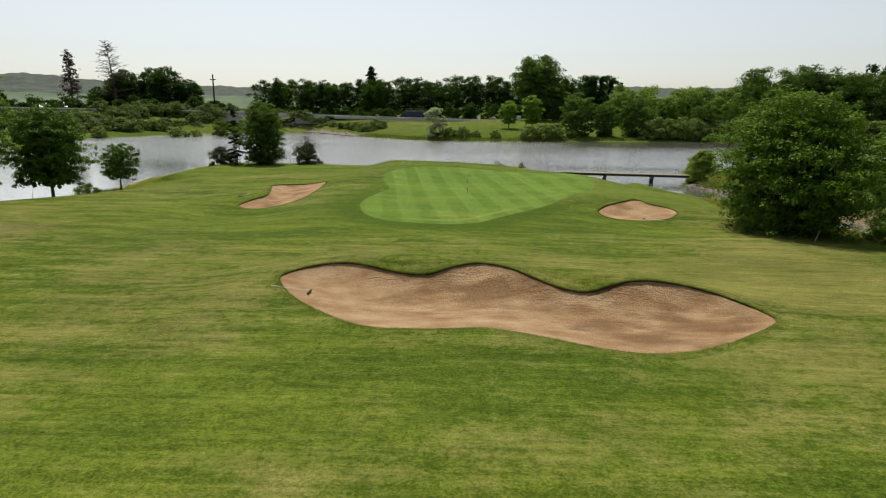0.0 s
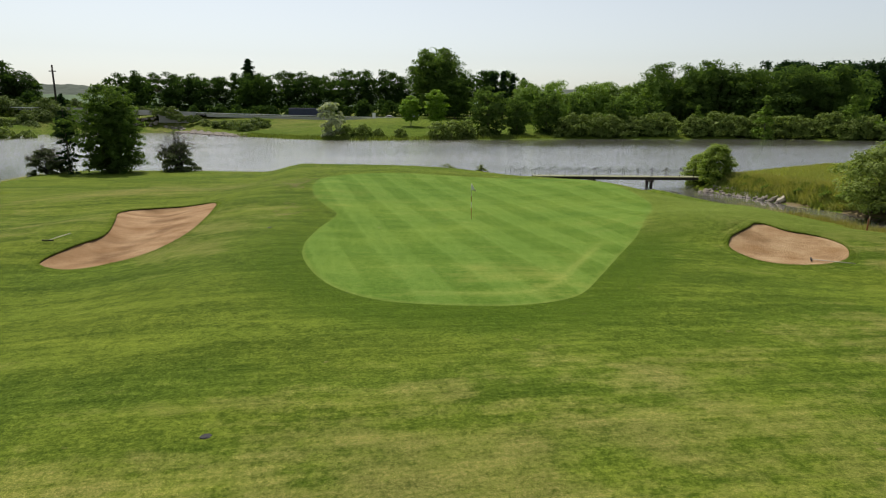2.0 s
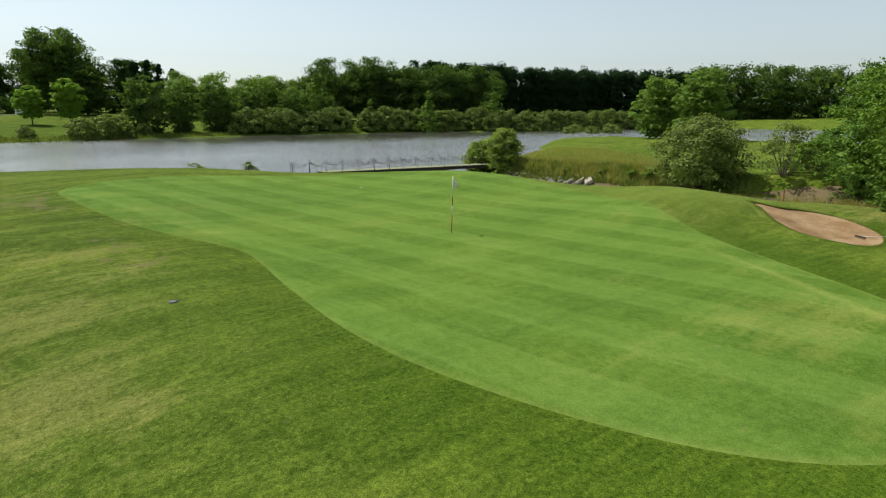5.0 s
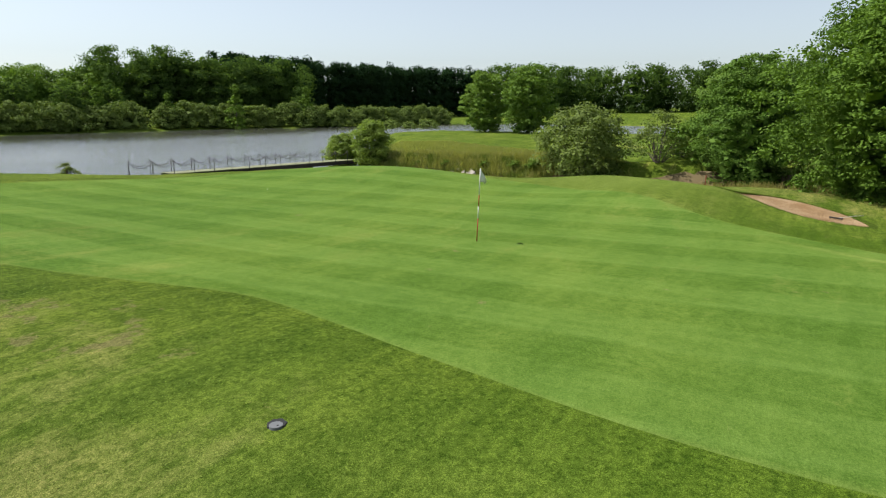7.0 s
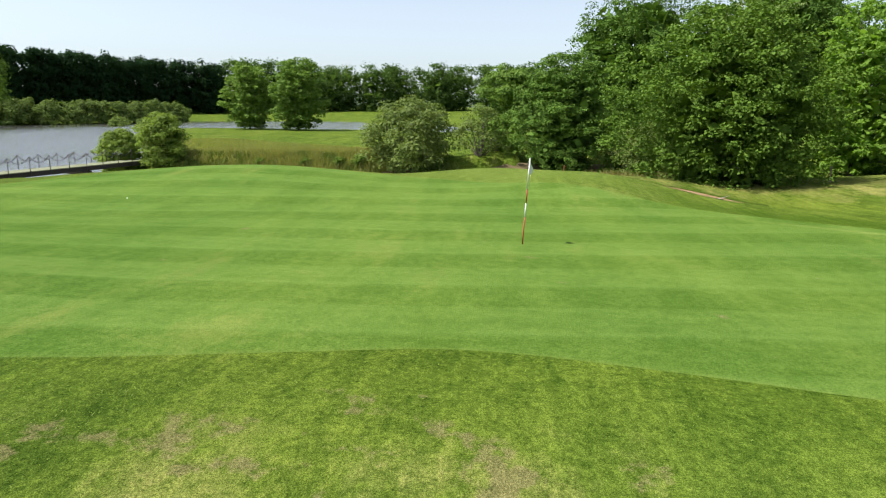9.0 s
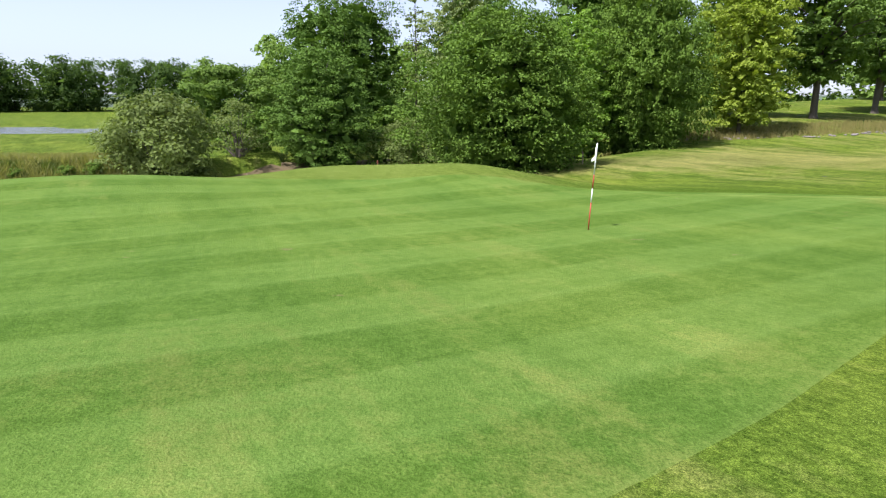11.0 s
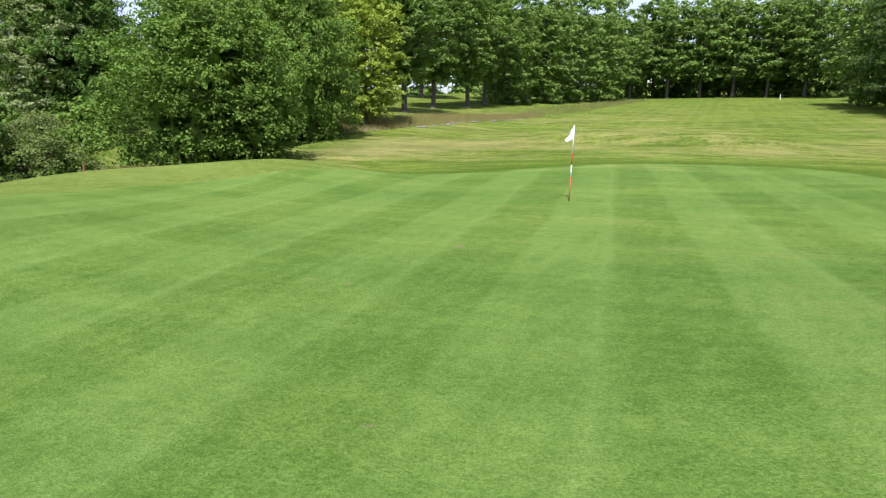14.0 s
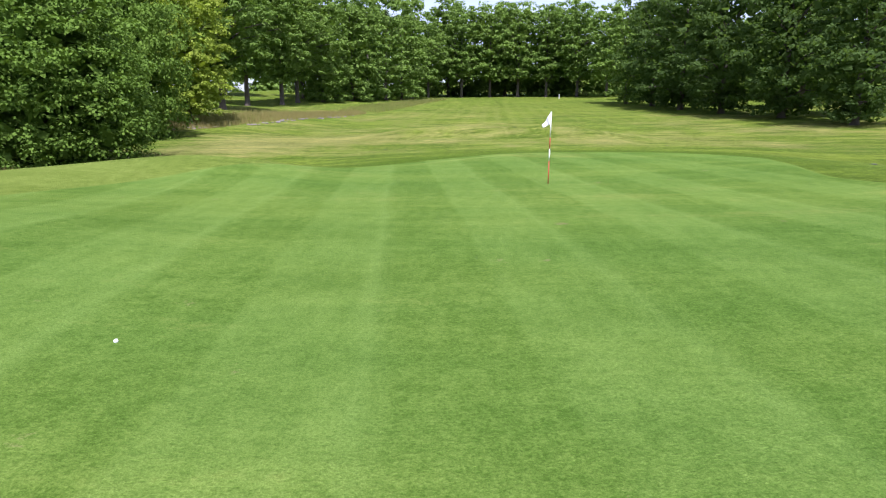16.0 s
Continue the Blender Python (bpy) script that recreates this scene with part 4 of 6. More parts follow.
MAT_LEAF_BUSH = leaf_material("bright_shrub_leaves", (0.090, 0.150, 0.022), (0.21, 0.28, 0.052), 0.40)
MAT_LEAF_HEDGE = leaf_material("hedge_leaves", (0.058, 0.098, 0.020), (0.165, 0.220, 0.056), 0.30, 0.5, 0.05)
shrub(ground_pose(34.0, 99.6), "bright green rounded willow bush at the footbridge end", 4.1, 2.1, MAT_LEAF_BUSH, 330, 60, 0.085, 31, "willow_bush", group="bushes at the footbridge", shape="egg", fat=1.3)
shrub(ground_pose(34.8, 104.0), "bright green willow bush behind the footbridge end", 3.7, 2.0, MAT_LEAF_BUSH, 300, 60, 0.085, 32, "willow_bush", group="bushes at the footbridge", shape="egg", fat=1.3)
shrub(ground_pose(37.6, 79.3), "wide grey-green willow shrub leaning over the creek", 5.4, 4.3, MAT_LEAF_GREY, 260, 70, 0.12, 33, "willow_shrub", 24, shape="egg")
shrub(ground_pose(41.0, 73.5), "thin feathery grey-green willow shrub", 4.2, 3.0, MAT_LEAF_GREY, 44, 54, 0.10, 34, "willow_shrub", 24)

shrub(ground_pose(39.2, 59.4), "fine-leaved grey-green thicket between the oaks", 5.1, 3.9, MAT_LEAF_GREY, 190, 70, 0.075, 36, "thicket_shrub", 20, fat=1.15)
bank_shrub = shrub(ground_pose(36.5, 51.5), "dense green undergrowth on the creek bank", 2.8, 2.7, MAT_LEAF_OAK, 80, 36, 0.15, 35, "bank_shrub", 10, "undergrowth on the creek bank")
for x, y, k in ((33.5, 55, 0.9), (39.5, 60, 1.2), (44, 66, 1.2), (46, 72, 1.1), (44, 55, 1.3), (40, 46.5, 1.2), (36.5, 43, 1.0), (50, 62, 1.4), (55, 54, 1.4), (52, 47, 1.3), (46, 40, 1.2)):
    again(bank_shrub, x, y, 77 * k, k)

for x, y, k in ((34.6, 94.5, 0.26), (35.2, 91.6, 0.32), (36.0, 88.0, 0.30), (36.7, 85.2, 0.34), (37.2, 83.6, 0.40)):
    again(bank_shrub, x, y, 131 * k, k, 0.6)

# pair of trees on the spit, lone trees of the far shore
pen = tree(ground_pose(102, 112), "bright leafy ash on the grassy spit", "tree", 13.6, 0.7, 5.9, 0.22, MAT_LEAF_MID, 170, 55, 0.28, 41, name="ash_tree", group="trees on the spit")
again(pen, 104.5, 122.8, 130, 0.93)


def belt(name, label, points, width, count, h_range, r_range, mat, leaf, per, seed, shape="round", low=0.0, clumps=60, fat=1.7, up=0.0):
    """A wood of many crowns along a line, one mesh of leaf clumps."""
    r = np.random.default_rng(seed)
    p = np.array(points, float)
    s = np.concatenate([[0], np.cumsum(np.linalg.norm(np.diff(p, axis=0), axis=1))])
    q = (np.arange(count) + r.random(count)) / count * s[-1]
    x = np.interp(q, s, p[:, 0]) + r.uniform(-width, width, count)
    y = np.interp(q, s, p[:, 1]) + r.uniform(-width, width, count)
    z = land(x, y) + up
    out = []
    for i in range(count):
        h, rad = r.uniform(*h_range), r.uniform(*r_range)
        c = crown_clumps(h, h * low, rad, clumps, r, shape)
        c[:, 0] += x[i]
        c[:, 1] += y[i]
        c[:, 2] += z[i]
        q = leaf_quads(c[:, :3], c[:, 3] * fat * 1.05, int(per * 1.45), leaf * 0.82, r, 0.8, 1.5)
        core = core_quads(h, h * low, rad, 22, 0.26 * rad, r, shape) + np.array([x[i], y[i], z[i]])
        out.append(three_cornered(np.vstack([q, core])))
    ob = new(name, quads_mesh(name, np.vstack(out), mat))
    return tagged(ob, label, "woodland", kind="stuff")


belt("far_woodland", "dark mixed woodland beyond the lake and road", [(-130, 395), (-95, 390), (-60, 380), (-20, 370), (30, 362), (70, 345)], 8, 150, (18.5, 22.6), (4.4, 6.4), MAT_LEAF_DARK, 0.54, 14, 51, "egg", 0.1, 50, 2.0)
belt("roadside_thicket", "low bushes along the far road verge", [(-110, 350), (-60, 352), (0, 345), (50, 338)], 3, 46, (5, 8), (3.5, 5), MAT_LEAF_DARK, 0.6, 10, 59, "dome", 0, 36)
belt("north_woodland", "tall broadleaf wood behind the lake shore", [(118, 280), (132, 275), (160, 262), (185, 250)], 9, 52, (19, 25), (6.5, 9), MAT_LEAF_WOOD, 0.46, 26, 52, "egg", 0.1, 76, 1.9)
belt("shore_copse", "lower mixed copse behind the far shore trees", [(66, 298), (80, 290), (100, 284), (118, 279)], 7, 34, (10, 18), (5, 7.5), MAT_LEAF_MID, 0.44, 24, 152, "egg", 0.1, 70, 1.9)
belt("conifer_plantation", "dense dark conifer plantation", [(165, 275), (200, 278), (240, 280), (290, 262), (330, 235)], 7, 190, (24.5, 27.5), (6.0, 7.5), MAT_LEAF_FIR, 0.74, 9, 53, "column", 0.0, 60, 2.1)
belt("east_woodland", "distant broadleaf wood across the fairway", [(330, 240), (390, 205), (420, 150), (425, 95), (410, 30), (400, -40)], 14, 130, (26, 30), (9, 12), MAT_LEAF_WOOD, 0.85, 10, 54, "egg", 0.0, 58, 2.0)
belt("shore_thicket", "low rounded willow thicket along the far shore", [(62, 243), (90, 242), (115, 239), (138, 235), (156, 223), (174, 216), (190, 210), (210, 207), (230, 207)], 1.5, 60, (5.0, 7.5), (4.4, 5.8), MAT_LEAF_HEDGE, 0.38, 20, 55, "dome", 0, 60, 1.4)
MAT_LEAF_BRAKE = leaf_material("dull_scrub_leaves", (0.046, 0.078, 0.018), (0.125, 0.170, 0.050), 0.30, 0.5, 0.05)
belt("west_thicket", "scrub and bushes on the far west shore", [(-185, 215), (-160, 240), (-146, 262), (-142, 290), (-125, 312)], 6, 64, (2.0, 5.4), (3, 5), MAT_LEAF_BRAKE, 0.44, 12, 56, "dome", 0, 50)
belt("bay_thicket", "dense green scrub behind the west bay", [(-240, 262), (-200, 280), (-165, 300), (-140, 330), (-110, 345)], 10, 130, (1.8, 4.4), (3.5, 6), MAT_LEAF_BRAKE, 0.5, 9, 74, "dome", 0, 40, 1.6)
belt("west_woodland", "scattered trees and hedges in the far fields", [(-330, 300), (-260, 330), (-200, 350), (-150, 370)], 18, 40, (6, 12), (5, 8), MAT_LEAF_DARK, 0.9, 10, 60)
belt("south_woodland", "deep shaded wood around the fairway", [(150, 60), (135, 10), (105, -40), (78, -85), (48, -130), (0, -148), (-45, -130), (-62, -60), (-64, 0), (-62, 25)], 7, 90, (14, 25), (5.5, 7.5), MAT_LEAF_MID, 0.7, 12, 57, "egg", 0.0, 70, 1.8)
belt("creek_woodland", "trees behind the creek on the east side", [(72, 74), (84, 60), (92, 40)], 4, 12, (6, 10), (4, 5.5), MAT_LEAF_MID, 0.24, 60, 58)


belt("embankment_scrub", "rough scrub on the slope below the far road", [(-114, 319), (-100, 322), (-75, 318), (-55, 300), (-46, 285), (-44, 300), (-50, 318)], 3, 34, (1.6, 3.6), (2.2, 4), MAT_LEAF_BRAKE, 0.42, 10, 75, "dome", 0, 30)
belt("fairway_end_wood", "dense tall wood closing the end of the fairway", [(38, -118), (20, -126), (0, -131), (-22, -127), (-42, -112)], 4, 34, (21, 30), (5.5, 7.5), MAT_LEAF_MID, 0.5, 18, 77, "egg", 0, 60, 1.7)
belt("field_hedge", "bushy hedge beyond the fairway trees", [(104, 48), (92, 18), (88, -12), (80, -40)], 3, 26, (4, 9), (4, 6), MAT_LEAF_MID, 0.5, 14, 76, "dome", 0, 44)


# ---- single trees and bushes on the far shores ----
far_oak = tree(ground_pose(39, 246), "dense dark green tree at the far water's edge", "tree", 16.0, 0.3, 7.4, 0.3, MAT_LEAF_WOOD, 130, 42, 0.45, 61, "round", name="shore_tree", group="trees on the far shore")
for x, y, a, s, k in ((49.5, 247.5, 50, 0.75, 1.05), (60.5, 248.5, 120, 0.82, 1.15), (73, 250, 200, 0.7, 1.2), (85.5, 246, 80, 0.72, 1.1), (99, 249, 10, 0.7, 1.1), (-103.7, 262, 30, 0.55, 1.0), (165, 232, 70, 0.6, 1.2)):
    again(far_oak, x, y, a, s, k)
twin = tree(ground_pose(24.2, 268.6), "bright green young tree on the far lawn", "tree", 13.6, 2.6, 5.0, 0.24, MAT_LEAF_FRESH, 130, 56, 0.36, 62, "egg", name="young_tree", group="bright trees on the far lawn")
again(twin, 14.8, 272, 90, 0.82)
poplar = tree(ground_pose(31.5, 323), "very tall spreading poplar with upswept boughs", "tree", 29.5, 5.0, 14.0, 0.8, MAT_LEAF_WOOD, 330, 64, 0.45, 63, "vase", 34, name="poplar_tree")
tree(ground_pose(38, 312), "rounded tree below the tall poplar", "tree", 17, 1.0, 8.5, 0.5, MAT_LEAF_WOOD, 150, 44, 0.5, 68, name="shore_tree", group="trees on the far shore")
tree(ground_pose(-61.6, 388), "tall dark spruce standing above the wood", "tree", 29.5, 3.0, 7.0, 0.5, MAT_LEAF_FIR, 230, 30, 0.6, 64, "cone", 10, name="spruce_tree")
cedar = tree(ground_pose(56, 318), "dark pointed cypress in a close group", "tree", 20.5, 0.5, 3.4, 0.4, MAT_LEAF_FIR, 90, 18, 0.7, 65, "cone", 6, name="cypress_tree", group="dark cypresses")
for x, y, s in ((61, 317, 1.04), (66, 319, 0.98), (70, 316, 0.9), (58.5, 322, 1.0)):
    again(cedar, x, y, 40 * s, s)
shrub(ground_pose(-13.8, 238.8), "silvery willow on the far shore", 11.2, 4.6, MAT_LEAF_SILVER, 90, 26, 0.42, 66, "willow_bush", 10, "willows on the far shore", "round")
islet = tree(ground_pose(131, 229.5), "pointed young tree rising from the shore thicket", "tree", 14.3, 0.3, 4.4, 0.2, MAT_LEAF_OAK, 70, 24, 0.42, 67, "cone", 6, name="young_tree", group="pointed trees in the thicket")
again(islet, 157.5, 222.5, 60, 0.95)
again(islet, 112, 239, 200, 0.72)
again(islet, 92, 243, 100, 0.85)
dome = shrub(ground_pose(30, 239), "rounded dark bush at the far water's edge", 5.0, 4.8, MAT_LEAF_HEDGE, 60, 26, 0.36, 69, "shore_bush", 8, "bushes on the far shore")
for x, y, s in ((20, 236, 0.95), (25, 237.5, 1.0), (8, 236, 0.55), (1, 237, 0.5), (36, 240, 0.6), (-4, 238, 0.75), (-9, 238.5, 0.7), (-117.7, 252, 1.0), (-112, 255, 0.8), (-140, 236, 0.8), (161, 190, 0.7), (166, 184, 0.75), (171.6, 180, 0.9), (178, 200, 0.8), (152, 226, 1.1)):
    again(dome, x, y, 57 * s, s)
# dark clump and bare trees to the north-west
clump_tree = tree(ground_pose(-180, 372), "big dark round tree by the far road", "tree", 27.5, 0.5, 12.2, 0.6, MAT_LEAF_DARK, 180, 44, 0.7, 70, "round", name="lime_tree", group="dark trees by the far road")
for x, y, s, k in ((-191, 378, 0.95, 1.02), (-205, 374, 0.92, 1.0), (-213, 380, 0.9, 0.9), (-169, 377, 0.8, 0.95), (-222, 372, 0.62, 0.9)):
    again(clump_tree, x, y, 33 * x, s, k)


def bare_tree(x, y, height, spread, seed, label, twiggy=60, name="dead_tree", lean=0.0, low=0.25):
    r = np.random.default_rng(seed)
    ob = base(name, ground_pose(x, y), label, "tree", "bare trees by the far road")

    def stem(z):
        k = z / height
        return Vector((-lean * height * k * k + 0.1 * math.sin(9 * k), 0.15 * math.sin(7 * k), z))
    bm = bmesh.new()
    zs = [-0.5] + [height * k / 8 for k in range(1, 9)]
    tube(bm, [stem(z) for z in zs], [height * 0.02 * (1 - 0.9 * max(0.0, z) / height) for z in zs], 6)
    for _ in range(twiggy):
        z0 = height * (low + (0.98 - low) * r.random())
        a = r.random() * 6.28
        ln = spread * (0.35 + 0.65 * r.random()) * (1.15 - 0.85 * z0 / height)
        p = stem(z0)
        q = p + Vector((math.cos(a), math.sin(a), -0.05 + 0.5 * r.random())) * ln
        mid = p.lerp(q, 0.5) + Vector((0, 0, 0.14 * ln * r.normal()))
        tube(bm, [p, mid, q], [0.20, 0.13, 0.06], 3, False)
        for _ in range(5):
            k = 0.35 + 0.6 * r.random()
            c = p.lerp(mid, k * 2) if k < 0.5 else mid.lerp(q, k * 2 - 1)
            e = c + Vector((r.normal(), r.normal(), 0.2 + 0.6 * r.normal())) * ln * 0.17
            tube(bm, [c, e], [0.09, 0.05], 3, False)
    part("trunk", (bm, MAT_BARK), ob, "bare grey trunk and crooked branches")
    return ob


MAT_LEAF_DEAD = leaf_material("thin_brown_needles", (0.035, 0.035, 0.025), (0.075, 0.07, 0.05), 0.2)
tree(ground_pose(-246, 385), "tall thinning larch with brown needles", "tree", 37, 5.0, 8.5, 0.6, MAT_LEAF_DEAD, 200, 7, 0.6, 71, "cone", 60, name="larch_tree")
bare_tree(-207, 366, 42, 15, 72, "dead tree with bare crooked branches", 120, lean=0.09)
bare_tree(-108, 388, 20, 4.5, 73, "small dead tree above the wood", 40, low=0.6)


# ---- grasses ----
def blades(name, label, points, height, width, mat, seed, lean=0.35, rise=0.0):
    """Upright grass blades at points (n x 2), one joined mesh."""
    r = np.random.default_rng(seed)
    n = len(points)
    z = land(points[:, 0], points[:, 1]) + rise
    h = height * (0.5 + 0.8 * r.random(n))
    a = r.random(n) * 2 * math.pi
    b = r.random(n) * 2 * math.pi
    w = width * (0.6 + 0.8 * r.random(n))
    p = np.column_stack([points, z - 0.02])
    side = np.column_stack([np.cos(a) * w, np.sin(a) * w, np.zeros(n)])
    bend = np.column_stack([np.cos(b) * h * lean * r.random(n), np.sin(b) * h * lean * r.random(n), h])
    q = np.stack([p - side, p + side, p + bend + side * 0.15, p + bend - side * 0.15], 1)
    q[:, 2:] -= np.zeros(3)
    ob = new(name, quads_mesh(name, q, mat))
    return tagged(ob, label, "grass", kind="stuff")


def scatter(poly, n, seed, keep=None):
    r = np.random.default_rng(seed)
    p = np.array(poly, float)
    out = np.empty((0, 2))
    while len(out) < n:
        q = r.uniform(p.min(0), p.max(0), (n * 2, 2))
        ok = signed(p, q[:, 0], q[:, 1]) < 0
        if keep is not None:
            ok &= keep(q[:, 0], q[:, 1], r)
        out = np.vstack([out, q[ok]])
    return out[:n]


MAT_LONG = leaf_material("long_meadow_grass", (0.11, 0.15, 0.03), (0.30, 0.295, 0.10), 0.5)
MAT_REED = leaf_material("dry_bank_grass", (0.13, 0.125, 0.038), (0.33, 0.285, 0.10), 0.3)
MAT_WEED = leaf_material("bank_weeds", (0.07, 0.11, 0.02), (0.18, 0.22, 0.05), 0.3)
SPIT = [(35.0, 84), (34.6, 89), (33.6, 94), (33, 98), (36, 102), (46, 108), (60, 115), (64, 108), (56, 98), (50, 88), (46, 80), (40, 76)]
def mottled(x, y, r):
    return r.random(len(x)) < 0.45 + 0.55 * np.sin(x * 1.7 + 2 * np.sin(y * 0.9)) * np.sin(y * 1.4 + x * 0.6)


MAT_MEADOW = leaf_material("yellowing_meadow_grass", (0.13, 0.155, 0.035), (0.34, 0.32, 0.11), 0.4)
blades("long_grass", "long seeding grass on the bank of the spit", scatter(SPIT, 24000, 81), 0.26, 0.045, MAT_LONG, 82, 1.3)
BANK_TOP = [(35.2, 84), (34.8, 89), (33.9, 94), (33.8, 97), (36.0, 99), (38.0, 96), (39.0, 91), (40.2, 86), (42.0, 80), (38.5, 78)]
blades("bank_meadow", "tall yellow-green seeding grass on the spit bank", scatter(BANK_TOP, 15000, 181, mottled), 0.62, 0.035, MAT_MEADOW, 182, 1.0)
blades("bank_herbs", "tangled green herbs among the bank grass", scatter(BANK_TOP, 9000, 183, lambda x, y, r: ~mottled(x, y, r)), 0.42, 0.07, MAT_WEED, 184, 1.2)
blades("bank_weeds", "dark leafy weeds along the foot of the bank", scatter([(34.3, 89), (33.2, 94), (32.5, 97.5), (34.2, 97.5), (35, 94), (36, 89), (37.2, 84), (39, 79), (37.8, 78), (36.2, 83)], 5000, 83), 0.4, 0.05, MAT_WEED, 84, 0.6)
blades("creek_grass", "tall dry grass along the creek edge", scatter([(29.2, 84), (31.5, 76), (33, 70), (35, 62), (36.8, 54), (36, 48), (32.5, 50), (30, 60), (28.6, 68), (28.4, 78)], 4500, 85, lambda x, y, r: r.random(len(x)) < step(1.0, 5.0, x - 25.5)), 0.36, 0.016, MAT_REED, 86)
SHORE = [(-50, 98), (-50.2, 118), (-45.5, 127.5), (-30, 126.5), (-15, 122.6), (0, 117.6), (10, 110.6), (17.3, 103.8), (16.3, 102.6), (9.5, 108.8), (0, 115.8), (-15, 120.8), (-30, 124.6), (-44.5, 125.4), (-48.4, 117), (-48.4, 98)]
blades("shore_grass", "fringe of longer grass along the lake bank", scatter(SHORE, 12000, 87), 0.42, 0.014, MAT_LONG, 88)
WEST = [(-57.5, 64), (-50, 73.5), (-47.8, 80), (-46.8, 88), (-48.8, 99), (-47, 99), (-45, 88), (-45.8, 79), (-48, 72), (-56, 62)]
blades("rim_grass", "reddish straw grass on the brow of the creek bank", scatter([(24.2, 58), (24.6, 66), (25.2, 72), (26.2, 77), (27.8, 77), (27.2, 71), (26.8, 65), (26.6, 58)], 2200, 187, lambda x, y, r: r.random(len(x)) < 0.35 + 0.65 * np.sin(y * 1.1) ** 2), 0.36, 0.016, MAT_REED, 188, 0.6)
blades("west_shore_grass", "tangled grass and reeds on the west shore", scatter(WEST, 7000, 89), 0.5, 0.018, MAT_LONG, 90)
blades("ditch_grass", "tall straw grass under the fairway trees", scatter([(33, 33), (30, 26), (27.5, 16), (24, 2), (22, -12), (25, -14), (29, -2), (33, 10), (37, 24), (40, 34), (38, 40)], 14000, 91), 0.55, 0.02, MAT_REED, 92)
blades("wood_edge_grass", "rough straw grass along the wood edge", scatter([(21, -16), (19, -40), (17, -70), (15, -95), (20, -98), (24, -70), (27, -40), (28, -16)], 5000, 93), 0.5, 0.03, MAT_LONG, 94)


MAT_TUFT = leaf_material("short_turf_blades", (0.10, 0.15, 0.03), (0.22, 0.28, 0.06), 0.45)


def off_green(x, y, r):
    return (signed(GREEN_LINE, x, y) > 0.15) & (signed(SAND["west"], x, y) > 0.4)


blades("turf_tufts", "short mown rough grass on the shoulder of the green", scatter([(-8, 54), (-13, 55), (-17, 62), (-17.5, 72), (-15, 82), (-10.2, 82), (-9, 74), (-8.2, 70), (-9, 62)], 36000, 95, off_green), 0.022, 0.012, MAT_TUFT, 96, 3.0)
FAR_BANK = [(-50, 268), (-44, 262.5), (-26, 240), (-13, 233.5), (5, 230.5), (43, 235.5), (60, 237), (60, 240), (43, 239), (5, 234.5), (-12, 237.5), (-24, 244), (-42, 266), (-48, 271)]
blades("far_bank_grass", "tall olive grass along the far shore", scatter(FAR_BANK, 4500, 97), 0.8, 0.14, MAT_WEED, 98, 0.9)


def lip_points(key, n, seed):
    """Places along a bunker's outline, a little way into the turf."""
    r = np.random.default_rng(seed)
    line = SAND[key]
    c = line.mean(0)
    i = r.integers(0, len(line), n)
    p = line[i] + (np.roll(line, -1, 0)[i] - line[i]) * r.random(n)[:, None]
    t = np.roll(line, -1, 0)[i] - np.roll(line, 1, 0)[i]
    nrm = np.stack([t[:, 1], -t[:, 0]], 1) / np.linalg.norm(t, axis=1)[:, None]
    if ((line - c) * (np.roll(np.roll(line, -1, 0) - np.roll(line, 1, 0), 1, 1) * np.array([1, -1]))).sum() < 0:
        nrm = -nrm
    return p + nrm * (0.0 + 0.28 * r.random(n) ** 1.5)[:, None]


MAT_FRINGE = leaf_material("bunker_fringe_blades", (0.05, 0.09, 0.012), (0.16, 0.22, 0.04), 0.35)
blades("front_bunker_fringe", "ragged grass fringe along the long bunker's edge", lip_points("front", 9000, 151), 0.07, 0.010, MAT_FRINGE, 152, 0.9, 0.03)
blades("west_bunker_fringe", "ragged grass fringe along the reddish bunker's edge", lip_points("west", 5000, 153), 0.06, 0.010, MAT_FRINGE, 154, 0.9, 0.03)
blades("east_bunker_fringe", "ragged grass fringe along the small bunker's edge", lip_points("east", 4000, 155), 0.06, 0.010, MAT_FRINGE, 156, 0.9, 0.03)


# ---- flagstick and hole ----
MAT_WHITE = plain("white_paint", (0.78, 0.78, 0.74), 0.45, 0, 30, 0.06)
MAT_RED = plain("faded_red_paint", (0.36, 0.055, 0.028), 0.45, 0, 30, 0.12)
MAT_BLACK = plain("black_plastic_and_shade", (0.02, 0.02, 0.02), 0.8, 0, 30, 0.3)
MAT_CLOTH = plain("white_flag_cloth", (0.80, 0.78, 0.74), 0.85, 0, 60, 0.06)


def green_z(x, y):
    return float(land(np.array([x]), np.array([y]))[0]) + 0.012


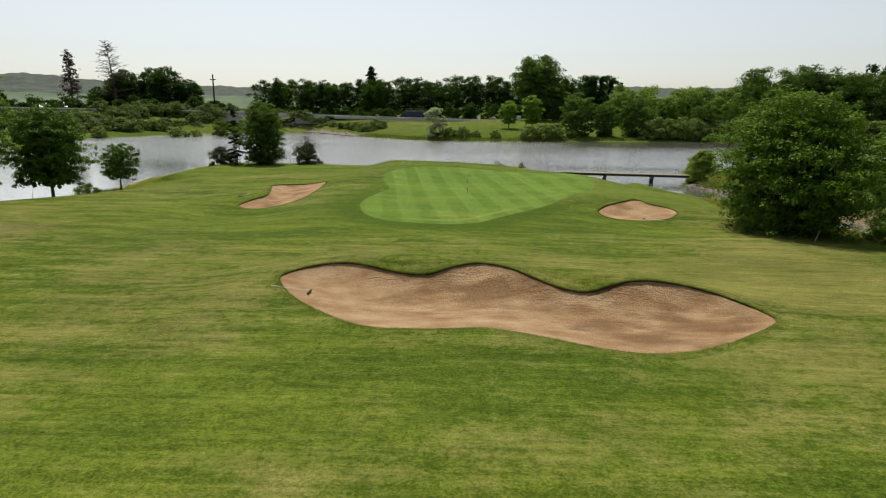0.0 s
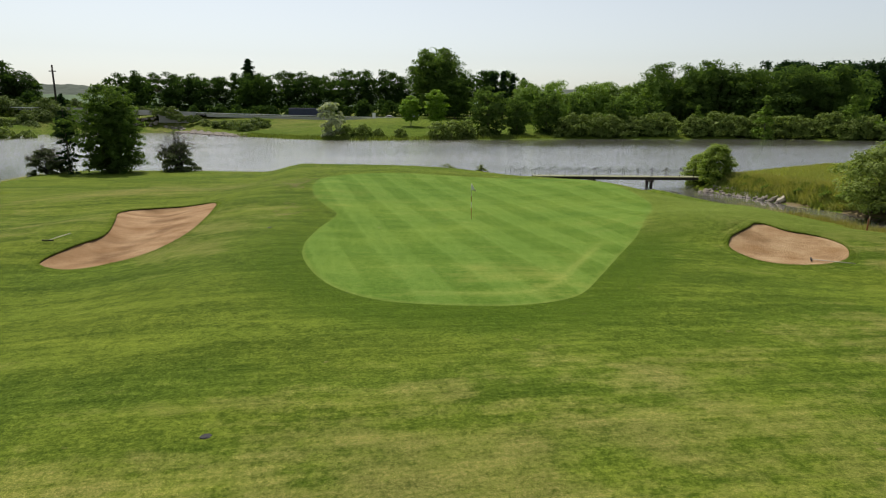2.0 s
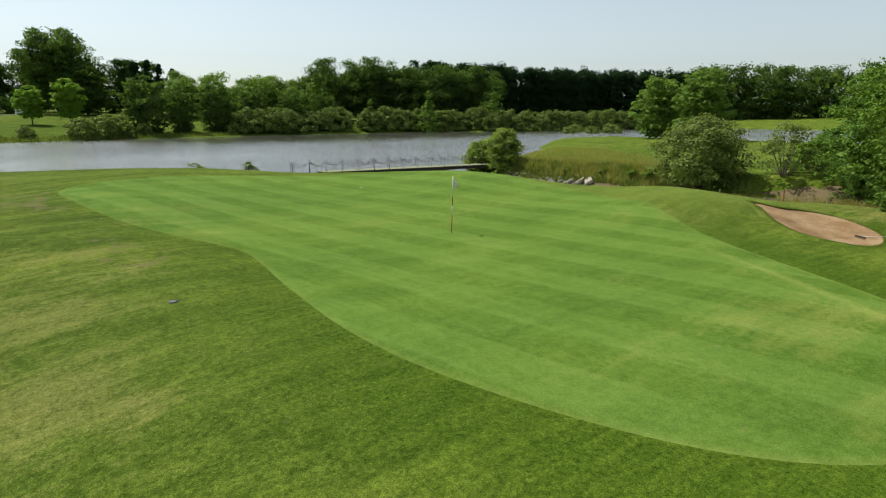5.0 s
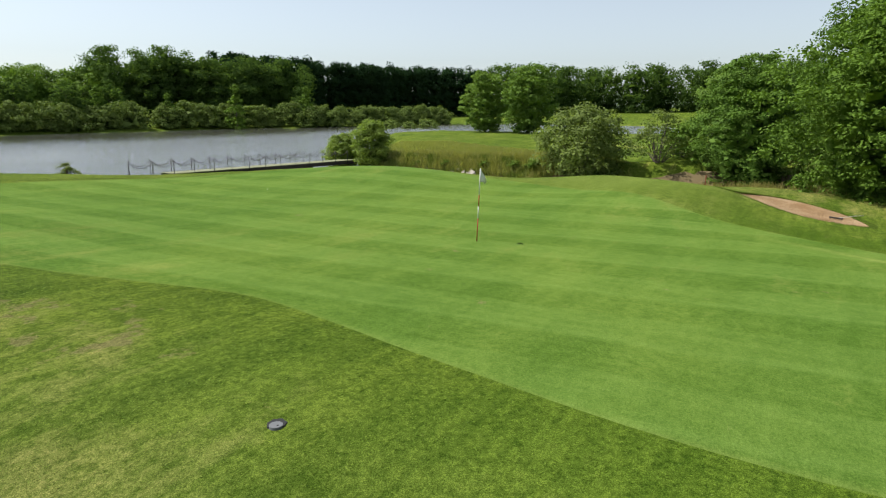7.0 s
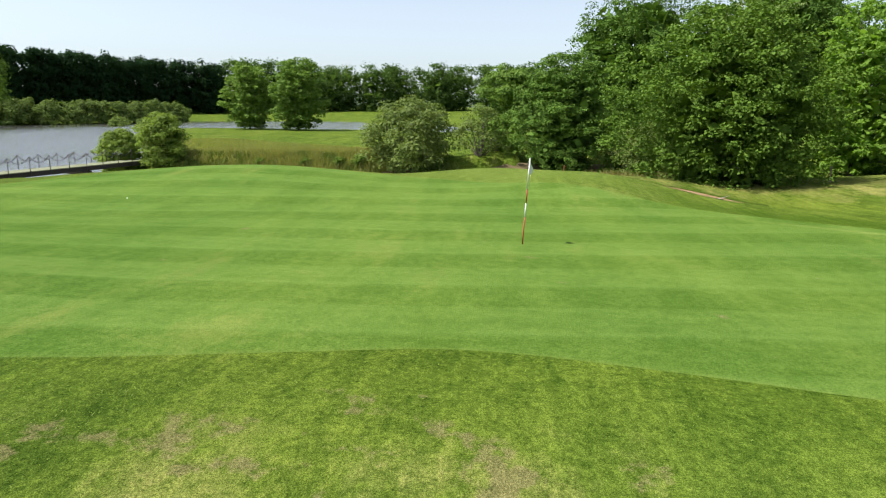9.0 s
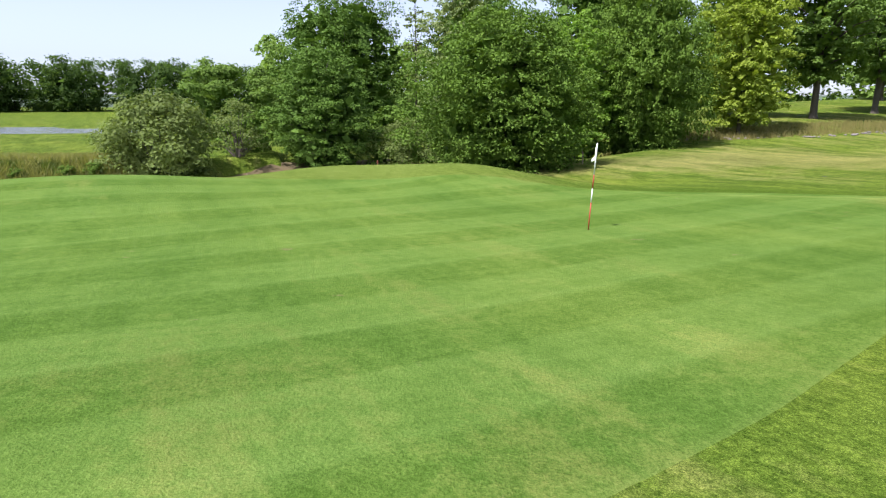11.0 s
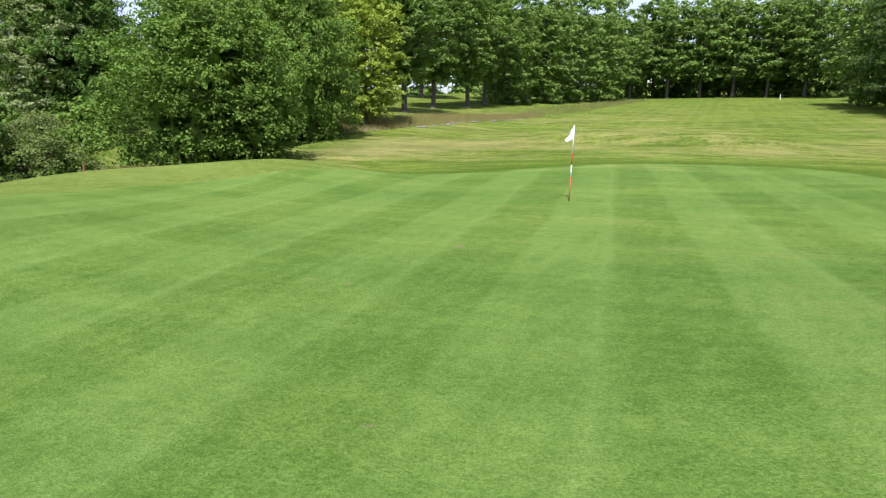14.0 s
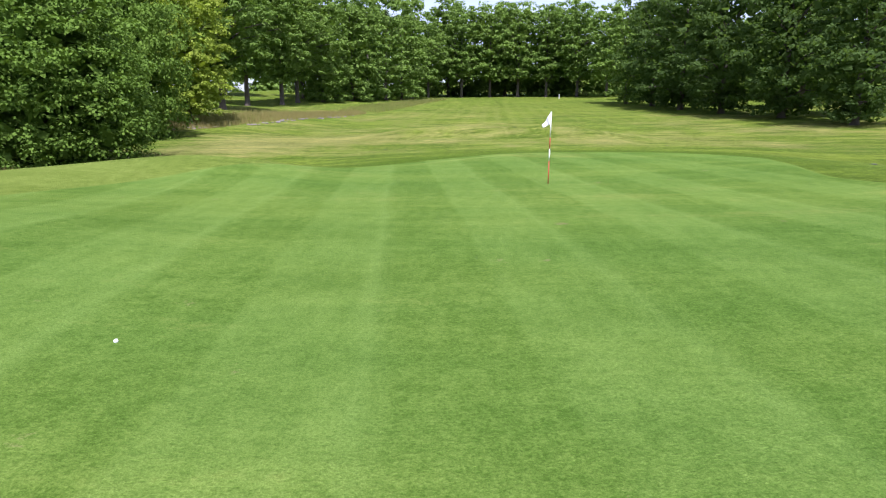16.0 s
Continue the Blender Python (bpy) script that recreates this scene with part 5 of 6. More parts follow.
def build_flag():
    z = green_z(0, 70)
    lean = Vector((-0.03, -0.11, 2.14)).normalized()
    m = Matrix.Translation((0, 70, z)) @ Vector((0, 0, 1)).rotation_difference(lean).to_matrix().to_4x4()
    ob = base("flagstick", m, "slightly leaning red and white banded flagstick with a small white flag", "flag")
    for z0, z1, mat, label in ((-0.08, 0.70, MAT_RED, "faded red band"), (0.70, 1.05, MAT_WHITE, "white band"), (1.05, 1.40, MAT_RED, "faded red band"), (1.40, 2.14, MAT_WHITE, "white band")):
        bm = bmesh.new()
        tube(bm, [(0, 0, z0), (0, 0, z1)], [0.0165, 0.0155], 10)
        part("pole_band", (bm, mat), ob, label)
    bm = bmesh.new()
    bmesh.ops.create_uvsphere(bm, u_segments=8, v_segments=6, radius=0.016, matrix=Matrix.Translation((0, 0, 2.15)))
    part("cap", (bm, MAT_WHITE), ob)
    # a limp, folded flag hanging from its hoist
    nu, nv = 9, 8
    rows = []
    for i in range(nu):
        u = i / (nu - 1)
        for j in range(nv):
            v = j / (nv - 1)
            top = 2.12 - 0.30 * u - 0.05 * u * u
            bot = 1.76 - 0.06 * u + 0.03 * math.sin(4 * u)
            zz = top + (bot - top) * v
            xx = 0.012 + 0.25 * u * (1 - 0.25 * v)
            yy = 0.035 * math.sin(7 * u + 1.5 * v) * u
            rows.append((xx * 0.90 + yy, -xx * 0.44 + yy, zz))
    faces = [(i * nv + j, i * nv + j + 1, (i + 1) * nv + j + 1, (i + 1) * nv + j) for i in range(nu - 1) for j in range(nv - 1)]
    me = mesh_of("flag", rows, faces, MAT_CLOTH, True)
    fl = part("flag", me, ob, "small white cloth flag hanging limp")
    fl.modifiers.new("thickness", 'SOLIDIFY').thickness = 0.002
    # cup: a sunken ring in the turf
    cup = base("hole_cup", pose(0, 70, z), "white-lined golf hole cut in the green", "hole")
    bm = bmesh.new()
    for r0, z0, r1, z1 in ((0.058, 0.004, 0.054, 0.006), (0.054, 0.006, 0.053, -0.10)):
        k0 = [bm.verts.new((r0 * math.cos(a), r0 * math.sin(a), z0)) for a in np.linspace(0, 2 * math.pi, 20, endpoint=False)]
        k1 = [bm.verts.new((r1 * math.cos(a), r1 * math.sin(a), z1)) for a in np.linspace(0, 2 * math.pi, 20, endpoint=False)]
        for i in range(20):
            bm.faces.new((k0[i], k0[(i + 1) % 20], k1[(i + 1) % 20], k1[i]))
    part("rim", (bm, MAT_SOIL), cup)
    # black disc closes the hole and stands for the shade inside
    bm = bmesh.new()
    bmesh.ops.create_circle(bm, cap_ends=True, segments=20, radius=0.054, matrix=Matrix.Translation((0, 0, 0.005)))
    part("shadowed_cup", (bm, MAT_BLACK), cup)


build_flag()

# golf ball left on the green
bm = bmesh.new()
bmesh.ops.create_icosphere(bm, subdivisions=3, radius=0.0214)
for f in bm.faces:
    f.smooth = True
me = bpy.data.meshes.new("golf_ball")
bm.to_mesh(me)
bm.free()
me.materials.append(MAT_WHITE)
ob = tagged(new("golf_ball", me), "white golf ball lying on the green", "ball")
ob.matrix_basis = pose(5.15, 83.98, green_z(5.15, 83.98) + 0.018)


# ---- sprinkler heads ----
MAT_GREY = plain("grey_plastic_lid", (0.13, 0.135, 0.14), 0.95, 0, 40, 0.15)


def sprinkler(x, y, lid_mat, r=0.082):
    z = float(land(np.array([x]), np.array([y]))[0])
    ob = base("sprinkler_head", pose(x, y, z + 0.012), "round grey sprinkler head sunk in the turf", "sprinkler", "sprinkler heads round the green")
    # flat black patch, set off-centre, paints the shade of a sunken hollow
    bm = bmesh.new()
    rim = [bm.verts.new((r * 1.3 * math.cos(a) * (1 + 0.1 * math.sin(5 * a)) + r * 0.5, r * 1.3 * math.sin(a) * (1 + 0.08 * math.sin(7 * a)) + r * 0.35, 0.0)) for a in np.linspace(0, 2 * math.pi, 26, endpoint=False)]
    low = [bm.verts.new((v.co.x * 1.1, v.co.y * 1.1, -0.03)) for v in rim]
    bm.faces.new(rim)
    for i in range(26):
        bm.faces.new((rim[i], low[i], low[(i + 1) % 26], rim[(i + 1) % 26]))
    part("soil_ring", (bm, MAT_BLACK), ob, "flat black patch for the shaded hollow beside the lid")
    bm = bmesh.new()
    bmesh.ops.create_cone(bm, cap_ends=True, segments=22, radius1=r, radius2=r * 0.93, depth=0.03, matrix=Matrix.Translation((0, 0, -0.006)))
    part("lid", (bm, lid_mat), ob, "plastic lid")
    bm = bmesh.new()
    box(bm, -r * 0.16, r * 0.16, -r * 0.5, -r * 0.2, 0.005, 0.011, 0.002)
    part("lid_slot", (bm, MAT_BLACK), ob)
    return ob


for x, y in ((-11.45, 66.5), (-21.8, 59.4), (-10.1, 45.6), (8.9, 47.5), (-0.1, 37.9)):
    sprinkler(x, y, MAT_GREY if x == -11.45 else MAT_BLACK)


# ---- bunker rakes ----
MAT_WOOD = plain("weathered_wood", (0.30, 0.23, 0.15), 0.8, 0, 25, 0.3, 0.01)
MAT_POLE = plain("pale_handle", (0.55, 0.52, 0.45), 0.6, 0, 25, 0.15)


def rake(x, y, z, turn, tip=0.0):
    ob = base("bunker_rake", pose(x, y, z, 0, tip, turn), "bunker rake with dark head and pale handle lying flat", "rake", "bunker rakes")
    bm = bmesh.new()
    tube(bm, [(0.03, 0, 0.05), (0.95, 0, 0.055), (1.85, 0, 0.06)], [0.017, 0.016, 0.016], 8)
    part("handle", (bm, MAT_POLE), ob, "pale straight handle")
    bm = bmesh.new()
    box(bm, -0.035, 0.035, -0.30, 0.30, 0.03, 0.085, 0.012)
    part("head", (bm, MAT_BLACK), ob, "dark plastic rake head")
    for k in range(11):
        bm = bmesh.new()
        tube(bm, [(0, -0.28 + 0.056 * k, 0.04), (-0.02, -0.28 + 0.056 * k, -0.035)], [0.010, 0.005], 5)
        part("tine", (bm, MAT_BLACK), ob)
    return ob


def rake_in(key, x, y, turn):
    """Lays a rake on the sand, head at x, y, the handle along turn."""
    ex, ey = x + 1.85 * math.cos(radians(turn)), y + 1.85 * math.sin(radians(turn))
    z0 = float(SAND_TOP[key](np.array([x]), np.array([y]))[0])
    inside = signed(SAND[key], np.array([ex]), np.array([ey]))[0] < 0
    z1 = float(SAND_TOP[key](np.array([ex]), np.array([ey]))[0]) if inside else float(land(np.array([ex]), np.array([ey]))[0]) + 0.03
    return rake(x, y, z0 + 0.03, turn, -math.degrees(math.asin((z1 - z0) / 1.85)))


rake_in("east", 15.4, 60.6, -35)
rake_in("front", -6.9, 34.3, 178)
rake(-22.3, 66.6, float(land(np.array([-22.3]), np.array([67.3]))[0]) + 0.03, 80)


# ---- marker stakes and small posts ----
MAT_STAKE = plain("weathered_red_stain", (0.26, 0.085, 0.045), 0.8, 0, 25, 0.3)


def stake(x, y, height, thick, mat, label, lean=0.0, turn=0.0, name="marker_stake", group="marker stakes"):
    z = float(land(np.array([x]), np.array([y]))[0])
    bm = bmesh.new()
    box(bm, -thick / 2, thick / 2, -thick / 2, thick / 2, -0.15, height - thick * 0.6, 0.004)
    top = [bm.verts.new((sx * thick / 2, sy * thick / 2, height - thick * 0.6)) for sx, sy in ((-1, -1), (1, -1), (1, 1), (-1, 1))]
    tip = bm.verts.new((0, 0, height))
    for i in range(4):
        bm.faces.new((top[i], top[(i + 1) % 4], tip))
    me = bpy.data.meshes.new(name)
    bm.to_mesh(me)
    bm.free()
    me.materials.append(mat)
    ob = tagged(new(name, me), label, "stake", group)
    ob.matrix_basis = pose(x, y, z, lean, 0, turn)
    return ob


stake(24.4, 67.2, 0.75, 0.06, MAT_STAKE, "short red hazard stake at the creek edge", 2)
stake(31.0, 74.2, 0.95, 0.07, MAT_WOOD, "thin wooden stake beside the creek", 3)
stake(24.8, 51.2, 1.0, 0.08, MAT_WOOD, "leaning wooden stake under the oak", 14, 60)
stake(11.5, 106.0, 0.55, 0.08, MAT_WOOD, "short dark post on the lake bank", 0)
stake(2.5, 113.5, 0.6, 0.08, MAT_WOOD, "short dark post on the lake bank", 0)
stake(-28.0, 124.0, 0.9, 0.08, MAT_WOOD, "short dark post on the lake bank", 2)
for x, y in ((-51.2, 77), (-49.5, 82.5), (-48.6, 91)):
    ob = stake(x, y, 2.0, 0.06, MAT_WHITE, "thin pale stake standing in the shallow water", 3, name="water_stake", group="stakes in the water")
for x, y in ((41, 106), (47, 109.5)):
    stake(x, y, 1.1, 0.08, MAT_WOOD, "weathered post on the spit")
stake(-17, -96, 1.4, 0.14, MAT_WHITE, "small white tee marker post", name="tee_post")


# ---- footbridge ----
MAT_DECK = plain("mossy_deck_boards", (0.20, 0.21, 0.12), 0.9, 0, 18, 0.3, 0.01)
MAT_TAR = plain("tarred_timber", (0.028, 0.024, 0.02), 0.85, 0, 12, 0.4, 0.01)
MAT_IRON = plain("rusty_iron", (0.05, 0.045, 0.04), 0.6, 0.4, 40, 0.3)
BW, BE = Vector((13.6, 103.35, 2.22)), Vector((34.6, 102.25, 1.93))


def build_bridge():
    d = (BE - BW)
    length = d.length
    turn = math.degrees(math.atan2(d.y, d.x))
    tip = -math.degrees(math.asin(d.z / length))
    ob = base("footbridge", pose(*BW, 0, tip, turn), "low timber footbridge with rope-like chain railings over the creek mouth", "bridge")
    n = int(length / 0.2)
    boards = [None] * 3
    for k in range(3):
        bm = bmesh.new()
        box(bm, 0.006, 0.192, -0.82, 0.82, -0.05, 0.0 + 0.004 * k, 0.008)
        me = bpy.data.meshes.new("board")
        bm.to_mesh(me)
        bm.free()
        me.materials.append(MAT_DECK)
        boards[k] = me
    for i in range(n):
        part("board", boards[i % 3], ob, at=pose(i * 0.2, 0.012 * math.sin(i * 2.1), 0.003 * math.sin(i * 1.7)))
    for y in (-0.74, 0.74):
        bm = bmesh.new()
        box(bm, 0, length, y - 0.08, y + 0.08, -0.36, -0.055, 0.01)
        part("beam", (bm, MAT_TAR), ob, "dark tarred side beam")
    for x in (7.0, 14.0):
        for y in (-0.62, 0.62):
            bm = bmesh.new()
            tube(bm, [(x, y, -2.6), (x, y, -0.36)], [0.17, 0.165], 10)
            part("pile", (bm, MAT_TAR), ob, "dark round pile")
        bm = bmesh.new()
        box(bm, x - 0.16, x + 0.16, -0.95, 0.95, -0.62, -0.36, 0.015)
        part("cross_beam", (bm, MAT_TAR), ob)
    posts = {-1: [-3.4 + 1.72 * i for i in range(14)], 1: [-2.5 + 1.72 * i for i in range(14)]}
    for side, xs in posts.items():
        y = side * 0.86
        tops = []
        for i, x in enumerate(xs):
            zb = -0.3 if x > 0 else -0.35
            lean = 0.05 * math.sin(i * 2.3 + side)
            bm = bmesh.new()
            tube(bm, [(x, y, zb), (x + lean, y, 0.98)], [0.028, 0.024], 6)
            part("railing_post", (bm, MAT_IRON), ob, "thin dark iron post")
            tops.append(Vector((x + lean, y, 0.95)))
        for a, b in zip(tops, tops[1:]):
            bm = bmesh.new()
            path = [a.lerp(b, k / 8) - Vector((0, 0, 0.42 * (1 - (2 * k / 8 - 1) ** 2))) for k in range(9)]
            tube(bm, path, [0.022] * 9, 5, False)
            part("chain", (bm, MAT_IRON), ob, "sagging dark chain")
    return ob


build_bridge()


# ---- stones ----
def stone_mesh(seed, flat=0.6):
    r = np.random.default_rng(seed)
    bm = bmesh.new()
    bmesh.ops.create_icosphere(bm, subdivisions=2, radius=0.5)
    ax = r.normal(size=(5, 3))
    for v in bm.verts:
        k = 1.0
        for a in ax:
            a = a / np.linalg.norm(a)
            k = min(k, 0.78 / max(0.3, float(np.dot(a, v.co.normalized()))) if np.dot(a, v.co.normalized()) > 0.72 else k)
        v.co *= k
        v.co.z *= flat
        v.co += Vector(r.normal(size=3) * 0.015)
    me = bpy.data.meshes.new("stone")
    bm.to_mesh(me)
    bm.free()
    me.materials.append(MAT_STONE)
    return me


MAT_STONE = plain("grey_riprap_stone", (0.20, 0.18, 0.155), 0.9, 0, 9, 0.35, 0.02)
MAT_PALE_STONE = plain("pale_slab_stone", (0.30, 0.27, 0.22), 0.9, 0, 9, 0.25, 0.02)
STONES = [stone_mesh(100 + k) for k in range(5)]
rip = base("stone_bank", pose(0, 0, 0), "bank of grey riprap stones at the creek edge", "stones")
r = np.random.default_rng(111)
for i in range(150):
    k = r.random()
    line = np.array([(31.4, 98.2), (32.4, 96), (33.2, 93.5), (33.9, 90.5), (34.3, 88.4)])
    y = 98.2 - 9.8 * k
    x = np.interp(-y, -line[:, 1], line[:, 0]) + r.uniform(-0.2, 1.3)
    s = r.uniform(0.22, 0.55)
    z = float(land(np.array([x]), np.array([y]))[0])
    part("stone", STONES[i % 5], rip, at=pose(x, y, z + 0.08 * s, r.uniform(-25, 25), r.uniform(-25, 25), r.uniform(0, 360)) @ Matrix.Diagonal((s * 1.3, s, s * 0.9, 1)))
for x, y, s, t in ((34.3, 89.6, 1.0, 20), (34.6, 88.8, 1.1, 50), (34.1, 90.6, 0.8, 10)):
    bm = bmesh.new()
    box(bm, -0.55, 0.55, -0.36, 0.36, -0.15, 0.15, 0.07)
    for v in bm.verts:
        v.co += Vector(r.normal(size=3) * 0.03)
    me = bpy.data.meshes.new("stone_slab")
    bm.to_mesh(me)
    bm.free()
    me.materials.append(MAT_PALE_STONE)
    ob = tagged(new("stone_slab", me), "pale stone slab tilted at the water's edge", "stone", "slabs at the creek")
    ob.matrix_basis = pose(x, y, float(land(np.array([x]), np.array([y]))[0]) + 0.14, -28, -10, t) @ Matrix.Diagonal((s, s, s, 1))


def rubble(name, label, line, width, count, size, seed):
    """Many stones joined into one mesh along a line."""
    r = np.random.default_rng(seed)
    p = np.array(line, float)
    s = np.concatenate([[0], np.cumsum(np.linalg.norm(np.diff(p, axis=0), axis=1))])
    src = np.array([v.co for v in STONES[0].vertices])
    tri = np.array([tuple(f.vertices) for f in STONES[0].polygons])
    vs, fs = [], []
    for i in range(count):
        q = r.random() * s[-1]
        x, y = np.interp(q, s, p[:, 0]) + r.uniform(-width, width), np.interp(q, s, p[:, 1]) + r.uniform(-width, width)
        k = size * r.uniform(0.5, 1.2)
        a = r.random() * 6.28
        c = src * k * np.array([1.3, 1, 0.9])
        c = np.column_stack([c[:, 0] * math.cos(a) - c[:, 1] * math.sin(a), c[:, 0] * math.sin(a) + c[:, 1] * math.cos(a), c[:, 2]])
        vs.append(c + np.array([x, y, max(WATER, float(land(np.array([x]), np.array([y]))[0])) + 0.1 * k]))
        fs.append(tri + i * len(src))
    return tagged(new(name, mesh_of(name, np.vstack(vs), np.vstack(fs), MAT_STONE)), label, "stones", kind="stuff")


rubble("dike_riprap", "grey riprap along the far dike", [(-118, 314), (-100, 318), (-80, 313), (-66, 293), (-54, 275), (-46, 265)], 2.2, 420, 1.5, 121)
rubble("ditch_stones", "pale stones along the ditch under the trees", [(35, 33), (31.6, 27), (28.4, 21), (26.5, 12), (23, -5)], 0.8, 70, 0.4, 122)

# bare soil of the creek bank
soil = plain("bare_bank_soil", (0.125, 0.096, 0.045), 0.95, 0, 7, 0.3, 0.05)
v, f = [], []
for i, (x, y) in enumerate(((34.2, 88.6), (35.0, 86), (35.7, 83), (36.6, 80), (37.6, 76.5), (38.8, 71), (40.6, 65), (41.8, 58))):
    for j, (off, up) in enumerate(((-0.7, -0.25), (0.05, 0.12), (0.8, 0.6), (1.6, 1.0), (2.3, 1.05))):
        xx = x + off
        v.append((xx + 0.15 * math.sin(i * 3 + j), y, WATER + up * (0.85 + 0.15 * math.sin(i * 2.1 + j))))
for i in range(7):
    for j in range(4):
        f.append((i * 5 + j, i * 5 + j + 1, i * 5 + j + 6, i * 5 + j + 5))
tagged(new("creek_bank", mesh_of("creek_bank", v, f, soil, True)), "bare reddish soil of the creek bank", "bank", kind="structure")


# ---- bare shrub behind the west bunker and reeds beside it ----
MAT_TWIG = plain("grey_twigs", (0.062, 0.062, 0.052), 0.9, 0, 8, 0.3)
MAT_LEAF_SCRUB = leaf_material("grey_scrub_leaves", (0.036, 0.052, 0.022), (0.110, 0.140, 0.066), 0.25, 0.5, 0.05)


def twiggy_shrub(x, y, height, seed, spread=3.3, leafy=0.58):
    r = np.random.default_rng(seed)
    ob = base("bare_shrub", ground_pose(x, y), "half-dead shrub with bare twigs and dark leaves", "shrub")
    bm = bmesh.new()
    for _ in range(64):
        a, k = r.random() * 6.28, r.random() ** 0.7
        top = Vector((math.cos(a) * spread * k, math.sin(a) * spread * k, height * (1.05 - 0.55 * k) * (0.7 + 0.4 * r.random())))
        mid = top * 0.5 + Vector((0, 0, 0.3))
        tube(bm, [(0, 0, 0), mid, top], [0.05, 0.03, 0.012], 4, False)
        for _ in range(5):
            c = mid.lerp(top, 0.3 + 0.7 * r.random())
            tube(bm, [c, c + Vector((r.normal(), r.normal(), 0.5)) * 0.6], [0.022, 0.010], 3, False)
    part("branch_work", (bm, MAT_TWIG), ob, "bare grey twigs")
    c = crown_clumps(height * leafy, -0.3, spread * 0.86, 110, r, "dome")
    part("foliage", quads_mesh("foliage", leaf_quads(c[:, :3], c[:, 3], 64, 0.12, r), MAT_LEAF_SCRUB), ob)


twiggy_shrub(-30.3, 121.5, 6.2, 131)
twiggy_shrub(-45.4, 118.3, 4.1, 132, 2.8, 0.72)
shrub(ground_pose(-45.6, 78.9), "low tangled bush under the alder", 1.3, 1.6, MAT_LEAF_HEDGE, 30, 40, 0.13, 133, "shore_bush")
for x, y, s, k in ((4.5, 110.5, 134, 1.0), (8.2, 107.0, 135, 0.9)):
    shrub(ground_pose(x, y), "small tuft of bright weeds on the bank", 1.0 * k, 0.9 * k, MAT_WEED, 46, 26, 0.05, s, "weed_tuft", 16, "weed tufts on the bank")
shrub(ground_pose(31.5, 99.0), "yellow-flowering weeds beside the footbridge", 0.7, 0.5, MAT_LEAF_PALE, 16, 30, 0.07, 137, "weed_tuft", 6, "weed tufts on the bank")


# ---- far road ----
MAT_ASPHALT = plain("asphalt", (0.09, 0.09, 0.09), 0.9, 0, 3, 0.2)
MAT_CONCRETE = plain("pale_concrete", (0.36, 0.36, 0.34), 0.85, 0, 2, 0.2)
MAT_STEEL = plain("galvanised_steel", (0.55, 0.56, 0.56), 0.45, 0.6, 4, 0.15)
xs = np.arange(-400, 401, 5.0)
ry, rz = np.interp(xs, ROAD[:, 0], ROAD[:, 1]), np.interp(xs, ROAD[:, 0], ROAD[:, 2])


def strip(name, y0, y1, z0, z1, x0, x1, mat, thick=0.0):
    k = (xs >= x0) & (xs <= x1)
    a, b, c = xs[k], ry[k], rz[k]
    n = len(a)
    rows = [np.column_stack([a, b + y0, c + z0]), np.column_stack([a, b + y1, c + z1])]
    if thick:
        rows += [np.column_stack([a, b + y1, c + z1 - thick]), np.column_stack([a, b + y0, c + z0 - thick])]
    m = len(rows)
    faces = [(r * n + i, r * n + i + 1, ((r + 1) % m) * n + i + 1, ((r + 1) % m) * n + i) for r in range(m if thick else 1) for i in range(n - 1)]
    return mesh_of(name, np.vstack(rows), faces, mat)


tagged(new("road", strip("road", -4.5, 4.5, 0.06, 0.06, -400, 400, MAT_ASPHALT, 0.5)), "grey asphalt road on an embankment", "road", kind="structure")
rail = base("guard_rail", pose(0, 0, 0), "long galvanised guard rail beside the road", "guard rail")
part("rail_beam", strip("rail_beam", -5.2, -5.12, 0.75, 0.75, -400, 400, MAT_STEEL, 0.34), rail)
for x in np.arange(-220, 160, 4.0):
    bm = bmesh.new()
    y, z = float(np.interp(x, xs, ry)), float(np.interp(x, xs, rz))
    box(bm, x - 0.06, x + 0.06, y - 5.12, y - 5.0, z - 0.6, z + 0.7)
    part("rail_post", (bm, MAT_STEEL), rail)
low = base("crash_barrier", pose(0, 0, 0), "low pale concrete barrier in front of the road", "barrier")
part("barrier_wall", strip("barrier_wall", -9.2, -8.8, 0.1, 0.1, -70, 60, MAT_CONCRETE, 1.1), low)

bridge = base("road_bridge", pose(0, 0, 0), "grey concrete road bridge over the lake outlet", "bridge")
part("parapet", strip("parapet", -5.9, -5.5, 0.9, 0.9, -125, -75, MAT_CONCRETE, 1.5), bridge, "plain concrete parapet")
part("deck", strip("deck", -5.4, 5.4, -0.05, -0.05, -125, -75, MAT_CONCRETE, 1.1), bridge)
for x0, x1 in ((-90, -76), (-126, -112)):
    bm = bmesh.new()
    y, z = float(np.interp(x0, xs, ry)), float(np.interp(x0, xs, rz))
    box(bm, x0, x1, y - 5.4, y + 5.4, 0.2, z - 1.1, 0.1)
    part("abutment", (bm, MAT_CONCRETE), bridge, "concrete abutment")


# ---- vehicles on the road ----
MAT_BODY_WHITE = plain("white_car_paint", (0.75, 0.76, 0.77), 0.3, 0, 5, 0.05)
MAT_BODY_BLUE = plain("dark_blue_tarpaulin", (0.03, 0.04, 0.07), 0.55, 0, 5, 0.2)
MAT_GLASS = plain("dark_glass", (0.02, 0.025, 0.03), 0.1, 0, 5, 0.1)
MAT_TYRE = plain("tyre_rubber", (0.02, 0.02, 0.02), 0.8, 0, 20, 0.2)


